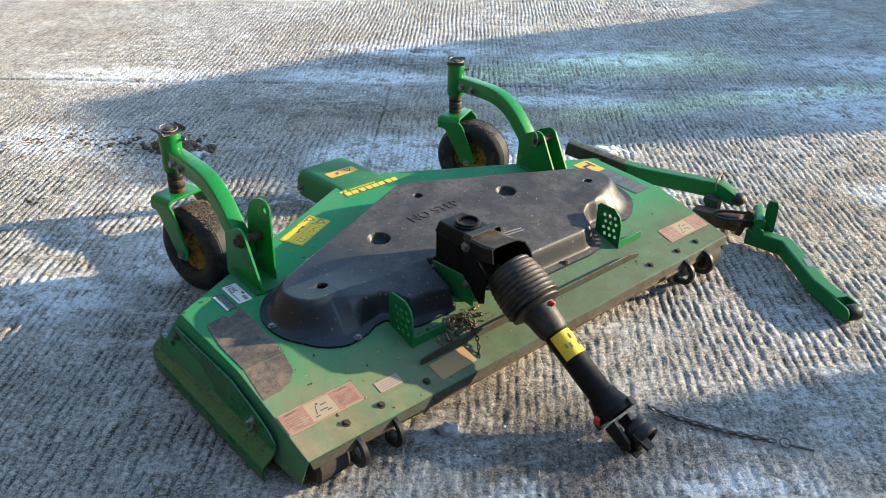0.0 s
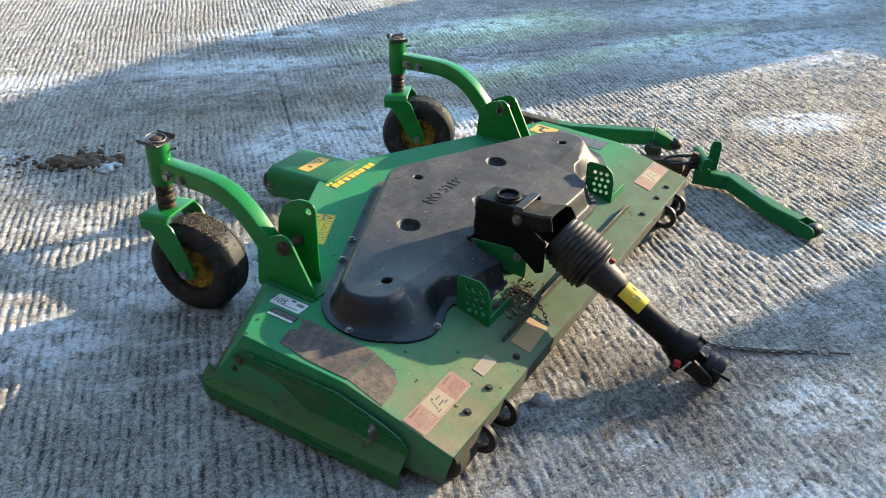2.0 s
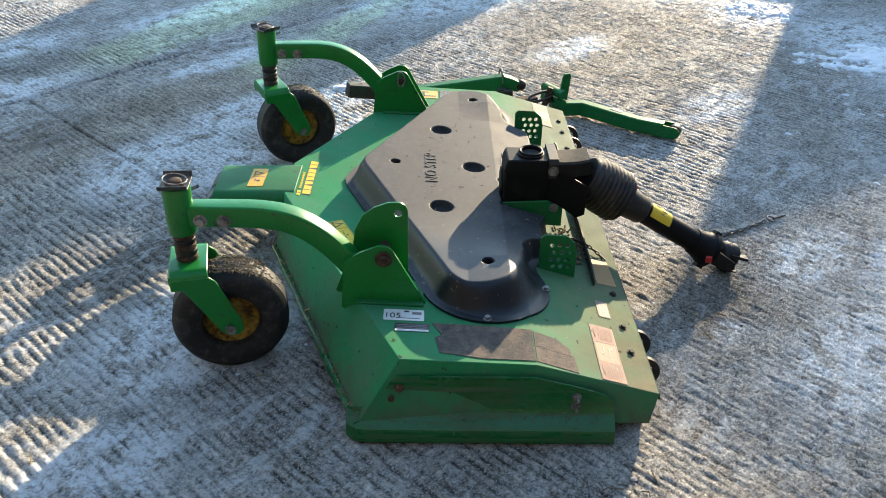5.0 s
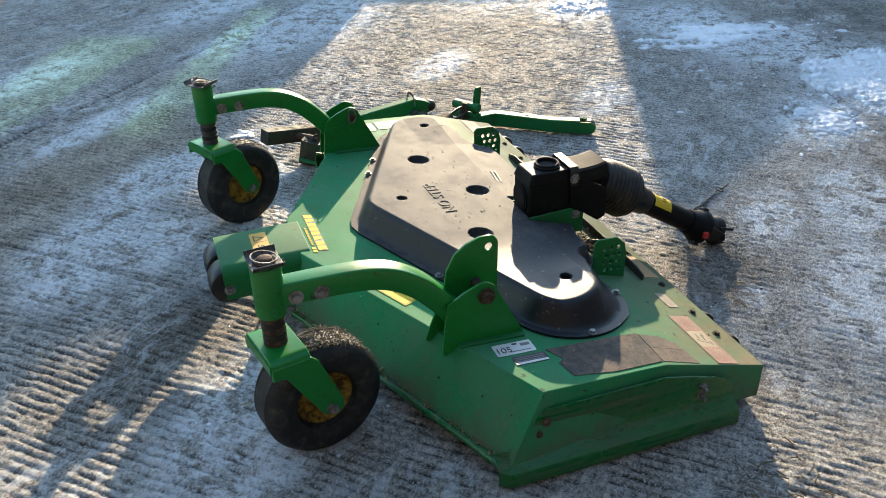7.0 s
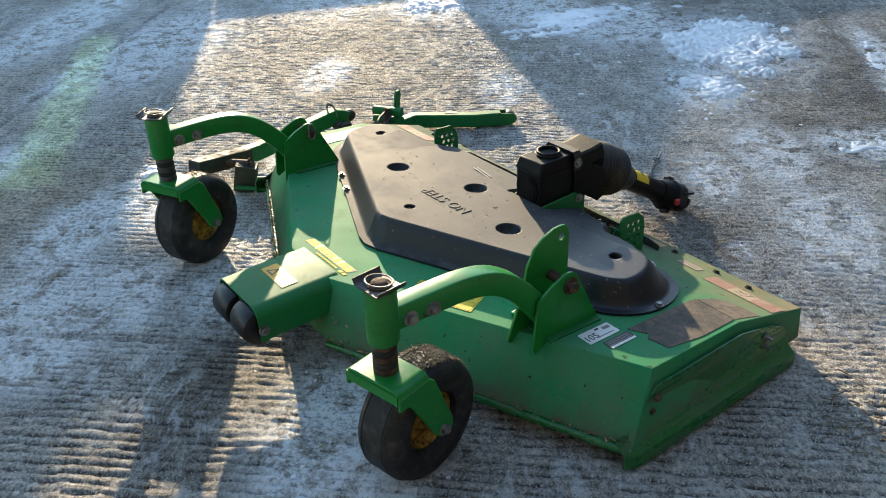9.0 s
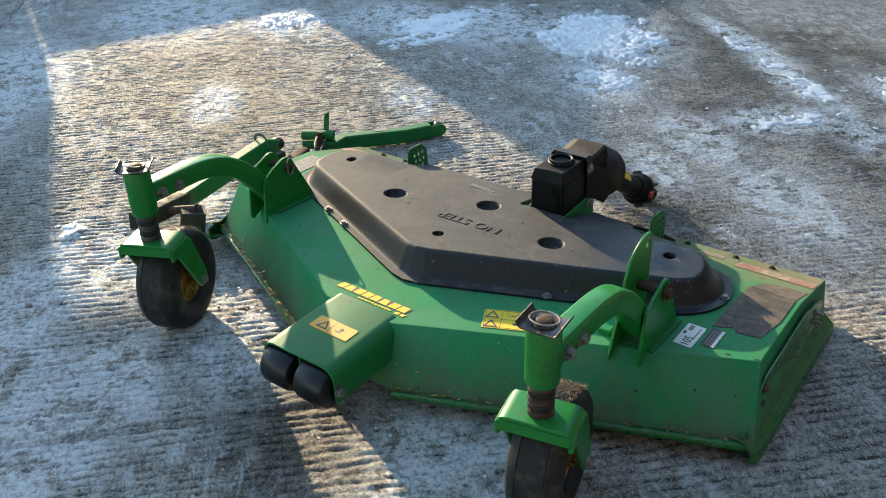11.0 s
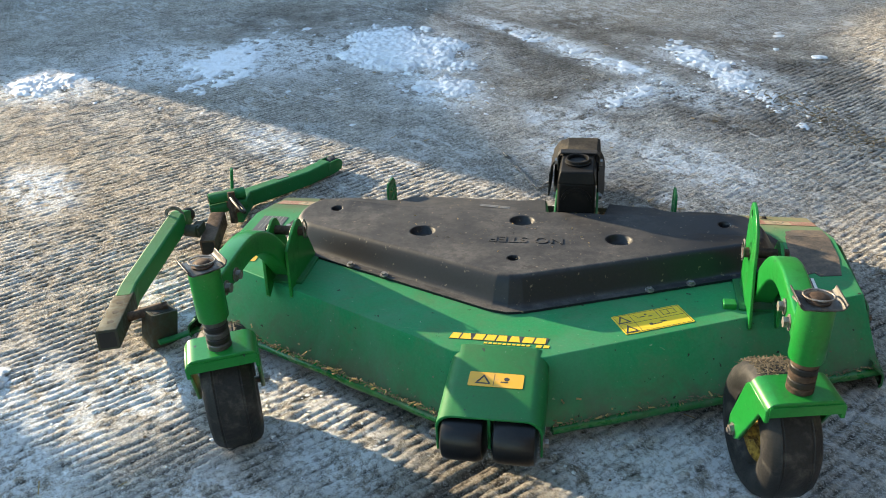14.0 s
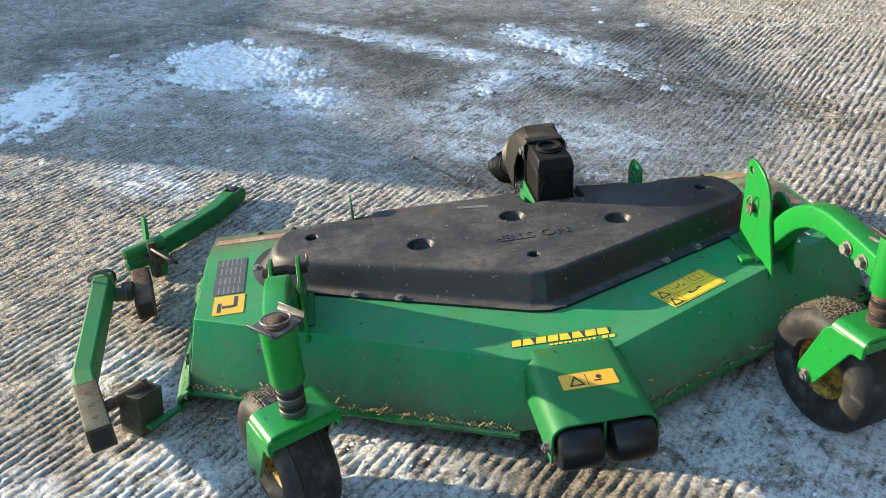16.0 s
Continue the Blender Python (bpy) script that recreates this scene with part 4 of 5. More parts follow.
# yellow warning wrap on the shaft
bm = bmesh.new()
m0 = shaft_frame(0)
ring = []
for k in range(13):
    a = radians(15 + 150 * k / 12)
    ring.append([bm.verts.new(m0 @ Vector((0.0345 * math.cos(a), 0.0345 * math.sin(a), z))) for z in (0.222, 0.292)])
for a, b in zip(ring, ring[1:]):
    bm.faces.new((a[0], a[1], b[1], b[0]))
solid(bm, 0.0006)
wrap = part("warning_wrap", bm, YELLOW, mower, "torn yellow warning sticker on the shaft")
bm = bmesh.new()
for k in range(5):
    a = radians(45 + 20 * k)
    p = m0 @ Vector((0.0352 * math.cos(a), 0.0352 * math.sin(a), 0.257 + 0.014 * math.sin(k * 2.3)))
    box(bm, p, (0.004, 0.014, 0.0014), frame3((0, 0, 0), (-math.sin(a), 0, 0.01), AX).to_3x3().to_4x4())
tagged(part("print", bm, BLACK, wrap), kind="stuff")


# caster assemblies
CAPSTEEL = surface("worn_dark_steel", (0.10, 0.095, 0.09), dirt=(0.03, 0.025, 0.02), dirt_amount=0.35, rough=0.4, metal=0.6)


def ear_plate(s, u, outline, hole=None, slot=None):
    bm = bmesh.new()
    holes = [circle(h[:2], h[2], 14) for h in (hole, slot) if h]
    return plate(bm, outline, 0.007, frame3((s * u - 0.0035, 0, 0), (0, 1, 0), (0, 0, 1)), holes)


def rounded_top(c, r, a0, a1, n=10):
    return [(c[0] + r * math.cos(radians(a0 + (a1 - a0) * i / n)), c[1] + r * math.sin(radians(a0 + (a1 - a0) * i / n))) for i in range(n + 1)]


LOW_EAR = [(0.148, 0.194), (0.31, 0.200), (0.343, 0.181), (0.350, 0.190), (0.338, 0.314), (0.300, 0.338)] + rounded_top((0.252, 0.324), 0.032, 62, 158)
TALL_EAR = [(0.193, 0.196), (0.32, 0.200), (0.362, 0.185), (0.370, 0.193), (0.340, 0.27), (0.323, 0.318), (0.317, 0.362), (0.297, 0.402), (0.270, 0.422), (0.238, 0.4345)] + rounded_top((0.217, 0.411), 0.0245, 80, 180, 6)


def caster(s, turn):
    inner = TALL_EAR if s < 0 else LOW_EAR
    mat = GREEN_BRIGHT
    e1 = part("arm_ear", ear_plate(s, 0.611, LOW_EAR), mat, mower, "green steel ear plate welded to the deck", bevel=0.0015)
    e2 = part("arm_ear", ear_plate(s, 0.549, inner, (0.215, 0.407, 0.0095) if s < 0 else None), mat, mower, "green steel ear plate with pin", bevel=0.0015)
    bm = box(bmesh.new(), (s * 0.580, 0.235, 0.205), (0.100, 0.16, 0.007), pose(0, 0, 0, 2.7))
    part("ear_base", bm, GREEN, mower, bevel=0.002)
    arm = sweep(bmesh.new(), smooth_path([(s * 0.576, 0.690, 0.416), (s * 0.578, 0.61, 0.418), (s * 0.580, 0.52, 0.417), (s * 0.580, 0.455, 0.403), (s * 0.580, 0.40, 0.371), (s * 0.580, 0.356, 0.328), (s * 0.580, 0.318, 0.282), (s * 0.580, 0.292, 0.246)], 5), rounded(0.048, 0.052, 0.006, 3))
    arm_ob = part("caster_arm", arm, mat, mower, "curved green square-tube caster arm")
    for v in (0.657, 0.604):
        for d in (-1, 1):
            part("bolt", bolt(bmesh.new(), (s * 0.577 + d * 0.024, v, 0.410), (d, 0, 0), 0.011, 0.010), STEEL, arm_ob)
    bm = cyl(bmesh.new(), (s * 0.532, 0.247, 0.323), (s * 0.632, 0.247, 0.323), 0.012, seg=18)
    cyl(bm, (s * 0.616, 0.247, 0.323), (s * 0.620, 0.247, 0.323), 0.02, seg=20)
    pin = part("pivot_pin", bm, RUST, mower, "rusty pivot pin")
    clip_u = s * (0.532 if s > 0 else 0.536)
    side = -1 if s > 0 else 1
    path = [(clip_u, 0.250 + 0.012 * math.sin(a) * (1 + 0.2 * math.sin(3 * a)), 0.332 - 0.026 * math.cos(a)) for a in np.linspace(0.3, 6.0, 16)]
    part("hair_clip", sweep(bmesh.new(), [(x + side * 0.004, y, z) for x, y, z in path], circle((0, 0), 0.0022, 6), up=(1, 0.01, 0)), STEEL, pin, "bent steel hairpin clip")
    # pivot tube with cap
    tx, ty = s * (0.579 if s < 0 else 0.566), 0.707
    m = frame3((tx, ty, 0.371), (1, 0, 0), (0, 1, 0))
    tube_ob = part("pivot_tube", lathe(bmesh.new(), [(0.012, 0), (0.031, 0), (0.032, 0.003), (0.032, 0.114), (0.031, 0.117), (0.012, 0.117)], m, 32), mat, mower, "green caster pivot tube with chipped paint")
    bm = cyl(bmesh.new(), (tx + 0.02, ty - 0.026, 0.468), (tx + 0.03, ty - 0.042, 0.472), 0.004, seg=8)
    part("grease_nipple", bm, STEEL, tube_ob)
    bm = bmesh.new()
    tilt = pose(tx, ty, 0.490, 0, 0, 20 * s + 25)
    sec = 0.037
    rows = []
    for x, z in ((-sec - 0.004, 0.014), (-sec - 0.001, 0.006), (-sec + 0.004, 0.001), (-sec * 0.5, 0.0), (sec * 0.5, 0.0), (sec - 0.004, 0.001), (sec + 0.001, 0.006), (sec + 0.004, 0.014)):
        rows.append([bm.verts.new(tilt @ Vector((x, y, z))) for y in (-0.032, 0.032)])
    for a, b in zip(rows, rows[1:]):
        bm.faces.new((a[0], a[1], b[1], b[0]))
    solid(bm, 0.003)
    cap = part("cap_plate", bm, CAPSTEEL, tube_ob, "worn dark steel keeper plate with turned-up edges", bevel=0.001)
    bm = lathe(bmesh.new(), [(0.010, 0.0), (0.022, 0.0), (0.022, 0.003), (0.016, 0.004), (0.015, 0.008), (0.012, 0.010), (0.002, 0.010)], frame3((tx, ty, 0.493), (1, 0, 0), (0, 1, 0)), 24)
    part("spindle_end", bm, RUST, tube_ob)
    ringp = [(tx + 0.026 * math.cos(a), ty + 0.026 * math.sin(a), 0.503 + 0.004 * math.sin(a)) for a in np.linspace(0, 2 * math.pi, 20)]
    part("snap_ring", sweep(bmesh.new(), ringp, circle((0, 0), 0.0018, 6), caps=False), STEEL, tube_ob)
    # spacer washers under the tube
    for k in range(5):
        z0 = 0.298 + k * 0.0147
        bm = lathe(bmesh.new(), [(0.008, 0.0), (0.0235, 0.0), (0.025, 0.0015), (0.025, 0.0115), (0.0235, 0.0135), (0.008, 0.0135)], frame3((tx, ty, z0), (1, 0, 0), (0, 1, 0)), 24)
        part("spacer", bm, DARKSTEEL if k in (1, 3) else CAPSTEEL if s > 0 else RUST, tube_ob)
    # fork, turned about the pivot
    M = pose(tx, ty, 0.0, 0, 0, turn)
    bm = bmesh.new()
    strap = [(-0.0705, 0.256), (-0.0705, 0.276), (-0.068, 0.286), (-0.061, 0.2925), (-0.050, 0.294), (0.050, 0.294), (0.061, 0.2925), (0.068, 0.286), (0.0705, 0.276), (0.0705, 0.256)]
    sweep(bm, [M @ Vector((x, -0.002, z)) for x, z in strap], rounded(0.009, 0.086, 0.002, 1), up=M.to_3x3() @ Vector((0, 1, 0)))
    box(bm, M @ Vector((0, 0.0405, 0.280)), (0.138, 0.006, 0.022), M.to_3x3().to_4x4())
    fork = part("fork", bm, mat, mower, "green bent caster fork with chipped edges")
    for d in (-1, 1):
        bm = bmesh.new()
        out = [(0.041, 0.284), (-0.045, 0.284), (-0.060, 0.270), (-0.108, 0.150), (-0.110, 0.128), (-0.097, 0.114), (-0.074, 0.114), (-0.058, 0.126), (0.012, 0.250), (0.040, 0.262)]
        plate(bm, out, 0.009, M @ frame3((d * 0.0705 - 0.0045, 0, 0), (0, 1, 0), (0, 0, 1)))
        leg = part("fork_leg", bm, mat, fork, bevel=0.003)
    hub = M @ Vector((0, -0.081, 0.1325))
    axis = (M.to_3x3() @ Vector((1, 0, 0))).normalized()
    bm = bmesh.new()
    for d in (-1, 1):
        bolt(bm, hub + axis * d * 0.073, axis * d, 0.011, 0.009, 0.006)
    cyl(bm, hub - axis * 0.073, hub + axis * 0.073, 0.008, seg=12)
    part("axle_bolt", bm, STEEL, fork)
    W = frame3(hub, Vector((0, 0, 1)), Vector((0, 0, 1)).cross(axis) * -1)
    R, h = 0.1385, 0.054
    prof = [(0.066, -h * 0.62), (0.072, -h * 0.86), (0.088, -h * 1.0), (0.106, -h * 1.04), (0.121, -h * 0.98), (0.131, -h * 0.84), (0.1365, -h * 0.62), (R - 0.0004, -h * 0.585)]
    for g in (-0.52, 0.52):
        prof += [(R, h * (g - 0.05)), (R - 0.0016, h * (g - 0.02)), (R - 0.0016, h * (g + 0.02)), (R, h * (g + 0.05))]
    prof += [(r, -z) for r, z in prof[:8][::-1]]
    tyre = part("tyre", lathe(bmesh.new(), prof, W, 64, closed=True), RUBBER, mower, "worn black rubber caster tyre")
    prof = [(0.012, -0.052), (0.020, -0.052), (0.022, -0.034), (0.050, -0.020), (0.060, -0.026), (0.067, -0.034), (0.069, -0.030), (0.066, -0.020), (0.064, 0.0), (0.066, 0.020), (0.069, 0.030), (0.067, 0.034), (0.060, 0.026), (0.050, 0.020), (0.022, 0.034), (0.020, 0.052), (0.012, 0.052)]
    part("rim", lathe(bmesh.new(), prof, W, 40, closed=True), RIM, tyre, "rusty yellow wheel rim")
    # dry clippings stuck to the tread
    rnd = random.Random(5 if s < 0 else 6)
    bm = bmesh.new()
    for k in range(520 if s < 0 else 160):
        a = radians(rnd.gauss(74, 20))
        off = rnd.uniform(-0.9, 0.9) * 0.045
        heading = (M.to_3x3() @ Vector((0, 1, 0)))
        p = hub + heading * (-(R + 0.001) * math.cos(a)) + Vector((0, 0, (R + 0.001) * math.sin(a))) + axis * off
        ln = rnd.uniform(0.004, 0.016)
        box(bm, p, (ln, 0.0011, 0.0011), pose(0, 0, 0, rnd.uniform(0, 360), rnd.uniform(-40, 40), rnd.uniform(0, 360)))
    tagged(part("chaff", bm, CHAFF, tyre, "dry grass chaff stuck on the tyre"), kind="stuff")


caster(-1, 12.5)
caster(1, 26.0)


part("weld_block", box(bmesh.new(), (-0.510, 0.300, 0.211), (0.030, 0.026, 0.018)), GREEN_BRIGHT, mower, bevel=0.003)

# foot brackets with holes
for s in (-1, 1):
    bm = bmesh.new()
    out = [(-0.235, 0.118), (-0.140, 0.168), (-0.140, 0.262), (-0.150, 0.272), (-0.205, 0.270), (-0.228, 0.250), (-0.236, 0.220)]
    holes = [circle((-0.217 + 0.020 * c + 0.006 * (r % 2), 0.178 + 0.021 * r), 0.0062, 10) for r in range(4) for c in range(3)]
    plate(bm, out, 0.006, frame3((s * 0.412 - 0.003, 0, 0), (0, 1, 0), (0, 0, 1)), holes)
    br = part("hole_bracket", bm, GREEN, mower, "green bracket plate with rows of holes", bevel=0.001)
    bm = box(bmesh.new(), (s * 0.412 + 0.055, -0.232, 0.158), (0.11, 0.006, 0.026))
    part("bracket_foot", bm, GREEN, br, bevel=0.001)

# rear stiffener, rollers and yokes
bm = bmesh.new()
plate(bm, [(-0.43, 0.0), (0.445, 0.0), (0.445, 0.020), (0.40, 0.030), (-0.39, 0.030), (-0.43, 0.022)], 0.005, frame3((0, -0.283, 0.123), (1, 0, 0), (0, -0.1, 1)))
part("rear_stiffener", bm, OLIVE, mower, "dusty upright stiffening strip", bevel=0.001)
for s in (-1, 1):
    for u in (0.583, 0.688):
        out = [(-0.345, 0.098), (-0.366, 0.101)] + rounded_top((-0.368, 0.058), 0.043, 100, 265, 12) + [(-0.345, 0.014)]
        inn = rounded_top((-0.365, 0.058), 0.029, 95, 265, 10) + [(-0.352, 0.03), (-0.352, 0.084)]
        bm = plate(bmesh.new(), out, 0.014, frame3((s * u - 0.007, 0, 0), (0, 1, 0), (0, 0, 1)), [inn])
        part("roller_yoke", bm, DARKSTEEL, mower, "grimy curved roller yoke", bevel=0.002)
    bm = lathe(bmesh.new(), [(0.006, -0.045), (0.034, -0.045), (0.041, -0.036), (0.042, 0.0), (0.041, 0.036), (0.034, 0.045), (0.006, 0.045)], frame3((s * 0.755, -0.338, 0.048), (0, 1, 0), (0, 0, 1)), 28)
    part("rear_roller", bm, CAKED, mower, "dirty rear roller caked in soil")
    for u in (0.59, 0.69, 0.45):
        part("bolt", bolt(bmesh.new(), (s * u, -0.334, deck_z(-0.334)), (0, -0.3, 1), 0.007, 0.005), CAKED, mower)
bm = cyl(bmesh.new(), (-0.80, -0.345, 0.052), (0.80, -0.345, 0.052), 0.009, seg=12)
part("roller_axle", bm, RUST, mower)


# decals: (name, centre, along, across, width, height)
def decal(name, c, along, across, w, h, mat, label, prints=()):
    if not along[2] and not across[2]:
        along, across = (along[0], along[1], along[1] * RISE), (across[0], across[1], across[1] * RISE)
    m = frame3(c, along, across)
    nrm = m.to_3x3() @ Vector((0, 0, 1))
    if nrm.z < 0:
        m = m @ Matrix.Diagonal((1, 1, -1, 1))
    bm = bmesh.new()
    plate(bm, rounded(w, h, 0.003, 2), 0.0008, m)
    ob = part(name, bm, mat, mower, label)
    by = {}
    for kind, pm, x, y, sx, sy in prints:
        b = by.setdefault(pm.name, (pm, bmesh.new()))[1]
        z = 0.0011
        if kind == "bar":
            plate(b, [(x - sx / 2, y - sy / 2), (x + sx / 2, y - sy / 2), (x + sx / 2, y + sy / 2), (x - sx / 2, y + sy / 2)], 0.0005, m @ pose(0, 0, 0.0006))
        elif kind == "slant":
            plate(b, [(x - sx / 2, y - sy / 2), (x + sx / 2 - sy * 0.3, y - sy / 2), (x + sx / 2 + sy * 0.1, y + sy / 2), (x - sx / 2 + sy * 0.35, y + sy / 2)], 0.0005, m @ pose(0, 0, 0.0006))
        elif kind == "tri":
            t = [(x - sx / 2, y - sy / 2), (x + sx / 2, y - sy / 2), (x, y + sy / 2)]
            k = 0.62
            cy = y - sy * 0.16
            plate(b, t, 0.0005, m @ pose(0, 0, 0.0006), [[(x + (px - x) * k, cy + (py - cy) * k) for px, py in t]])
        elif kind == "dot":
            plate(b, circle((x, y), sx / 2, 10), 0.0005, m @ pose(0, 0, 0.0006))
    for pm, b in by.values():
        tagged(part("print", b, pm, ob), kind="stuff")
    return ob, m




def on_slope(u, v, lift=0.0007):
    return (u, v, deck_z(v) + lift)


# the noise label reads 105
lab, lm = decal("noise_label", on_deck_top(-0.666, 0.200), (0, -1, 0), (1, 0.05, 0), 0.094, 0.042, WHITE, "white noise label reading 105",
                [("bar", GREY, 0.030, 0.008, 0.022, 0.010), ("bar", GREY, 0.012, -0.012, 0.05, 0.003), ("bar", BLACK, 0.006, 0.014, 0.012, 0.006)])
lettering("figures", "105", 0.027, lm @ pose(-0.026, -0.004, 0.0012), BLACK, lab, depth=0.0003)
decal("text_label", on_deck_top(-0.712, 0.180), (0, -1, 0), (1, 0.05, 0), 0.080, 0.030, BLACK, "black label with unreadable white text",
      [("bar", GREY, 0.0, 0.008 - 0.006 * k, 0.070, 0.002) for k in range(3)] + [("bar", WHITE, 0.0, -0.011, 0.076, 0.007)])
bm = plate(bmesh.new(), [(0.136, -0.692), (-0.04, -0.696), (-0.094, -0.700), (-0.094, -0.812), (0.02, -0.812), (0.118, -0.797), (0.128, -0.745), (0.112, -0.735)], 0.0012, frame3((0, 0, deck_z(0.0) + 0.0004), (0, 1, RISE), (1, 0, 0)) @ Matrix.Diagonal((1, 1, -1, 1)))
patch = part("grip_patch", bm, TREAD, mower, "worn dark grip tape, dusty brown at the edge")
bm = bmesh.new()
bm.faces.new([bm.verts.new(on_slope(u, v, 0.0006)) for u, v in ((-0.704, -0.0965), (-0.712, -0.150), (-0.738, -0.178), (-0.765, -0.180), (-0.758, -0.0965))])
bm.faces.new([bm.verts.new(on_slope(u, v, 0.0011)) for u, v in ((-0.756, -0.0965), (-0.762, -0.185), (-0.818, -0.190), (-0.812, -0.0965))])
solid(bm, 0.0008)
part("grip_edge", bm, TREAD, patch)


def warning(c, side):
    pr = []
    for off in (-0.068, 0.068):
        pr += [("bar", RED, off, 0.0, 0.066, 0.056)]
        pr += [("bar", PALE, off + 0.002 * (k % 2), 0.011 - 0.0062 * k, 0.056 - 0.005 * (k % 3), 0.0022) for k in range(6)] + [("bar", PALE, off, 0.0215, 0.036, 0.0055)]
    pr += [("bar", RED, 0.0, s, 0.070, 0.0025) for s in (-0.027, 0.027)]
    pr += [("slant", SLATE, -0.014, 0.002, 0.005, 0.026), ("slant", SLATE, 0.004, -0.006, 0.022, 0.003), ("slant", SLATE, 0.010, 0.008, 0.018, 0.003), ("bar", SLATE, 0.016, -0.012, 0.012, 0.003), ("dot", SLATE, -0.004, 0.015, 0.006, 0.006), ("bar", SLATE, -0.018, -0.016, 0.014, 0.0025)]
    d, dm = decal("warning_label", c, (1, 0, 0), (0, 1, FALL), 0.204, 0.060, PINK, "faded red and white warning label, worn by weather", pr)
    return d


warning(on_slope(-0.716, -0.272), -1)
warning(on_slope(0.708, -0.270), 1)
decal("silver_label", on_slope(-0.535, -0.292), (1, 0, 0), (0, 1, FALL), 0.068, 0.032, FADED, "scratched silver maker label", [("bar", GREY, 0.0, 0.008 - 0.006 * k, 0.056, 0.002) for k in range(4)])
decal("tan_sticker", on_slope(-0.353, -0.322), (1, 0.05, 0.015), (0, 1, FALL), 0.12, 0.056, TAN, "peeling tan sticker on the rear edge")
pr = [("tri", BLACK, 0.066, 0.0195, 0.034, 0.030), ("tri", BLACK, 0.066, -0.0195, 0.034, 0.030), ("bar", BLACK, 0, 0.0, 0.160, 0.0010), ("bar", BLACK, 0.044, 0.0, 0.0010, 0.070), ("bar", BLACK, -0.022, 0.0195, 0.0010, 0.036)]
pr += [("bar", BLACK, 0.0, y, 0.164, 0.0010) for y in (-0.036, 0.036)] + [("bar", BLACK, x, 0.0, 0.0010, 0.072) for x in (-0.082, 0.082)]
pr += [("dot", BLACK, 0.012, -0.017, 0.010, 0.010), ("bar", BLACK, -0.002, -0.019, 0.020, 0.0035), ("slant", BLACK, -0.020, -0.014, 0.014, 0.005), ("slant", BLACK, 0.030, 0.022, 0.004, 0.018), ("slant", BLACK, 0.018, 0.017, 0.014, 0.003), ("dot", BLACK, 0.006, 0.024, 0.006, 0.006), ("bar", BLACK, -0.002, 0.015, 0.010, 0.003)]
pr += [("bar", BLACK, -0.050, y, 0.036, 0.0014) for y in (0.010, 0.029)] + [("bar", BLACK, x, 0.0195, 0.0014, 0.020) for x in (-0.067, -0.050, -0.033)]
decal("yellow_warning", on_deck_top(-0.333, 0.380), (0.897, 0.441, 0), (0.441, -0.897, 0), 0.172, 0.078, YELLOW, "yellow pictogram warning label", pr)
decal("orange_warning", (-0.007, 0.655, 0.2203), (1, 0, 0), (0, -1, 0.015), 0.114, 0.045, ORANGE, "orange pictogram warning label on the roller bracket", [("tri", BLACK, 0.026, 0, 0.034, 0.030), ("dot", BLACK, -0.022, 0.004, 0.012, 0.012), ("bar", BLACK, -0.018, -0.006, 0.016, 0.004), ("bar", BLACK, 0.004, 0, 0.0012, 0.038)])
decal("instruction_label", on_deck_top(0.742, 0.02), (0, 1, 0), (-1, 0.02, 0), 0.186, 0.076, SLATE, "dark instruction label with faded grey print", [("bar", GREY, -0.075 + 0.05 * c, 0.024 - 0.012 * k, 0.036, 0.003) for c in range(4) for k in range(5)])
decal("orange_label", on_deck_top(0.736, 0.166), (0, 1, 0), (-1, 0.02, 0), 0.088, 0.074, ORANGE, "orange pictogram label", [("bar", BLACK, -0.012, 0.016, 0.05, 0.010), ("bar", BLACK, 0.010, 0.0, 0.012, 0.030), ("bar", BLACK, 0.012, -0.022, 0.044, 0.010)])
# maker's mark: plain slanted yellow blocks with dark edges over a thin row of bars
flat = pose(0, 0.063, 0) @ frame3((0, 0.0, deck_z(0.063) + 0.0006), (1, 0, 0), (0, 1, RISE))
bm, edge = bmesh.new(), bmesh.new()
x = 0.115
for w, cut in ((0.024, 0.0), (0.029, 0.009), (0.026, 0.0), (0.026, 0.0), (0.028, 0.006), (0.029, 0.009), (0.027, 0.0), (0.029, 0.004)):
    x -= w
    plate(bm, [(x + 0.0048, 0.4505), (x + w + 0.0010, 0.4505), (x + w - 0.0042, 0.4275), (x - 0.0002 + cut, 0.4275)], 0.0008, flat)
plate(edge, [(-0.0995, 0.4520), (0.1175, 0.4520), (0.1115, 0.4260), (-0.1060, 0.4260)], 0.0004, flat)
for k in range(10):
    xx = 0.030 - 0.0105 * k
    plate(bm, [(xx, 0.464), (xx + 0.0075, 0.464), (xx + 0.006, 0.458), (xx - 0.0015, 0.458)], 0.0008, flat)
for k in range(2):
    xx = -0.090 - 0.016 * k
    plate(bm, [(xx, 0.466), (xx + 0.012, 0.466), (xx + 0.0095, 0.4555), (xx - 0.0025, 0.4555)], 0.0008, flat)
mark = tagged(part("maker_mark", bm, YELLOW, mower, "yellow slanted maker's mark on green paint"), kind="stuff")
tagged(part("mark_edge", edge, BLACK, mark), kind="stuff")

# clippings and soil lying on the deck
rnd = random.Random(11)


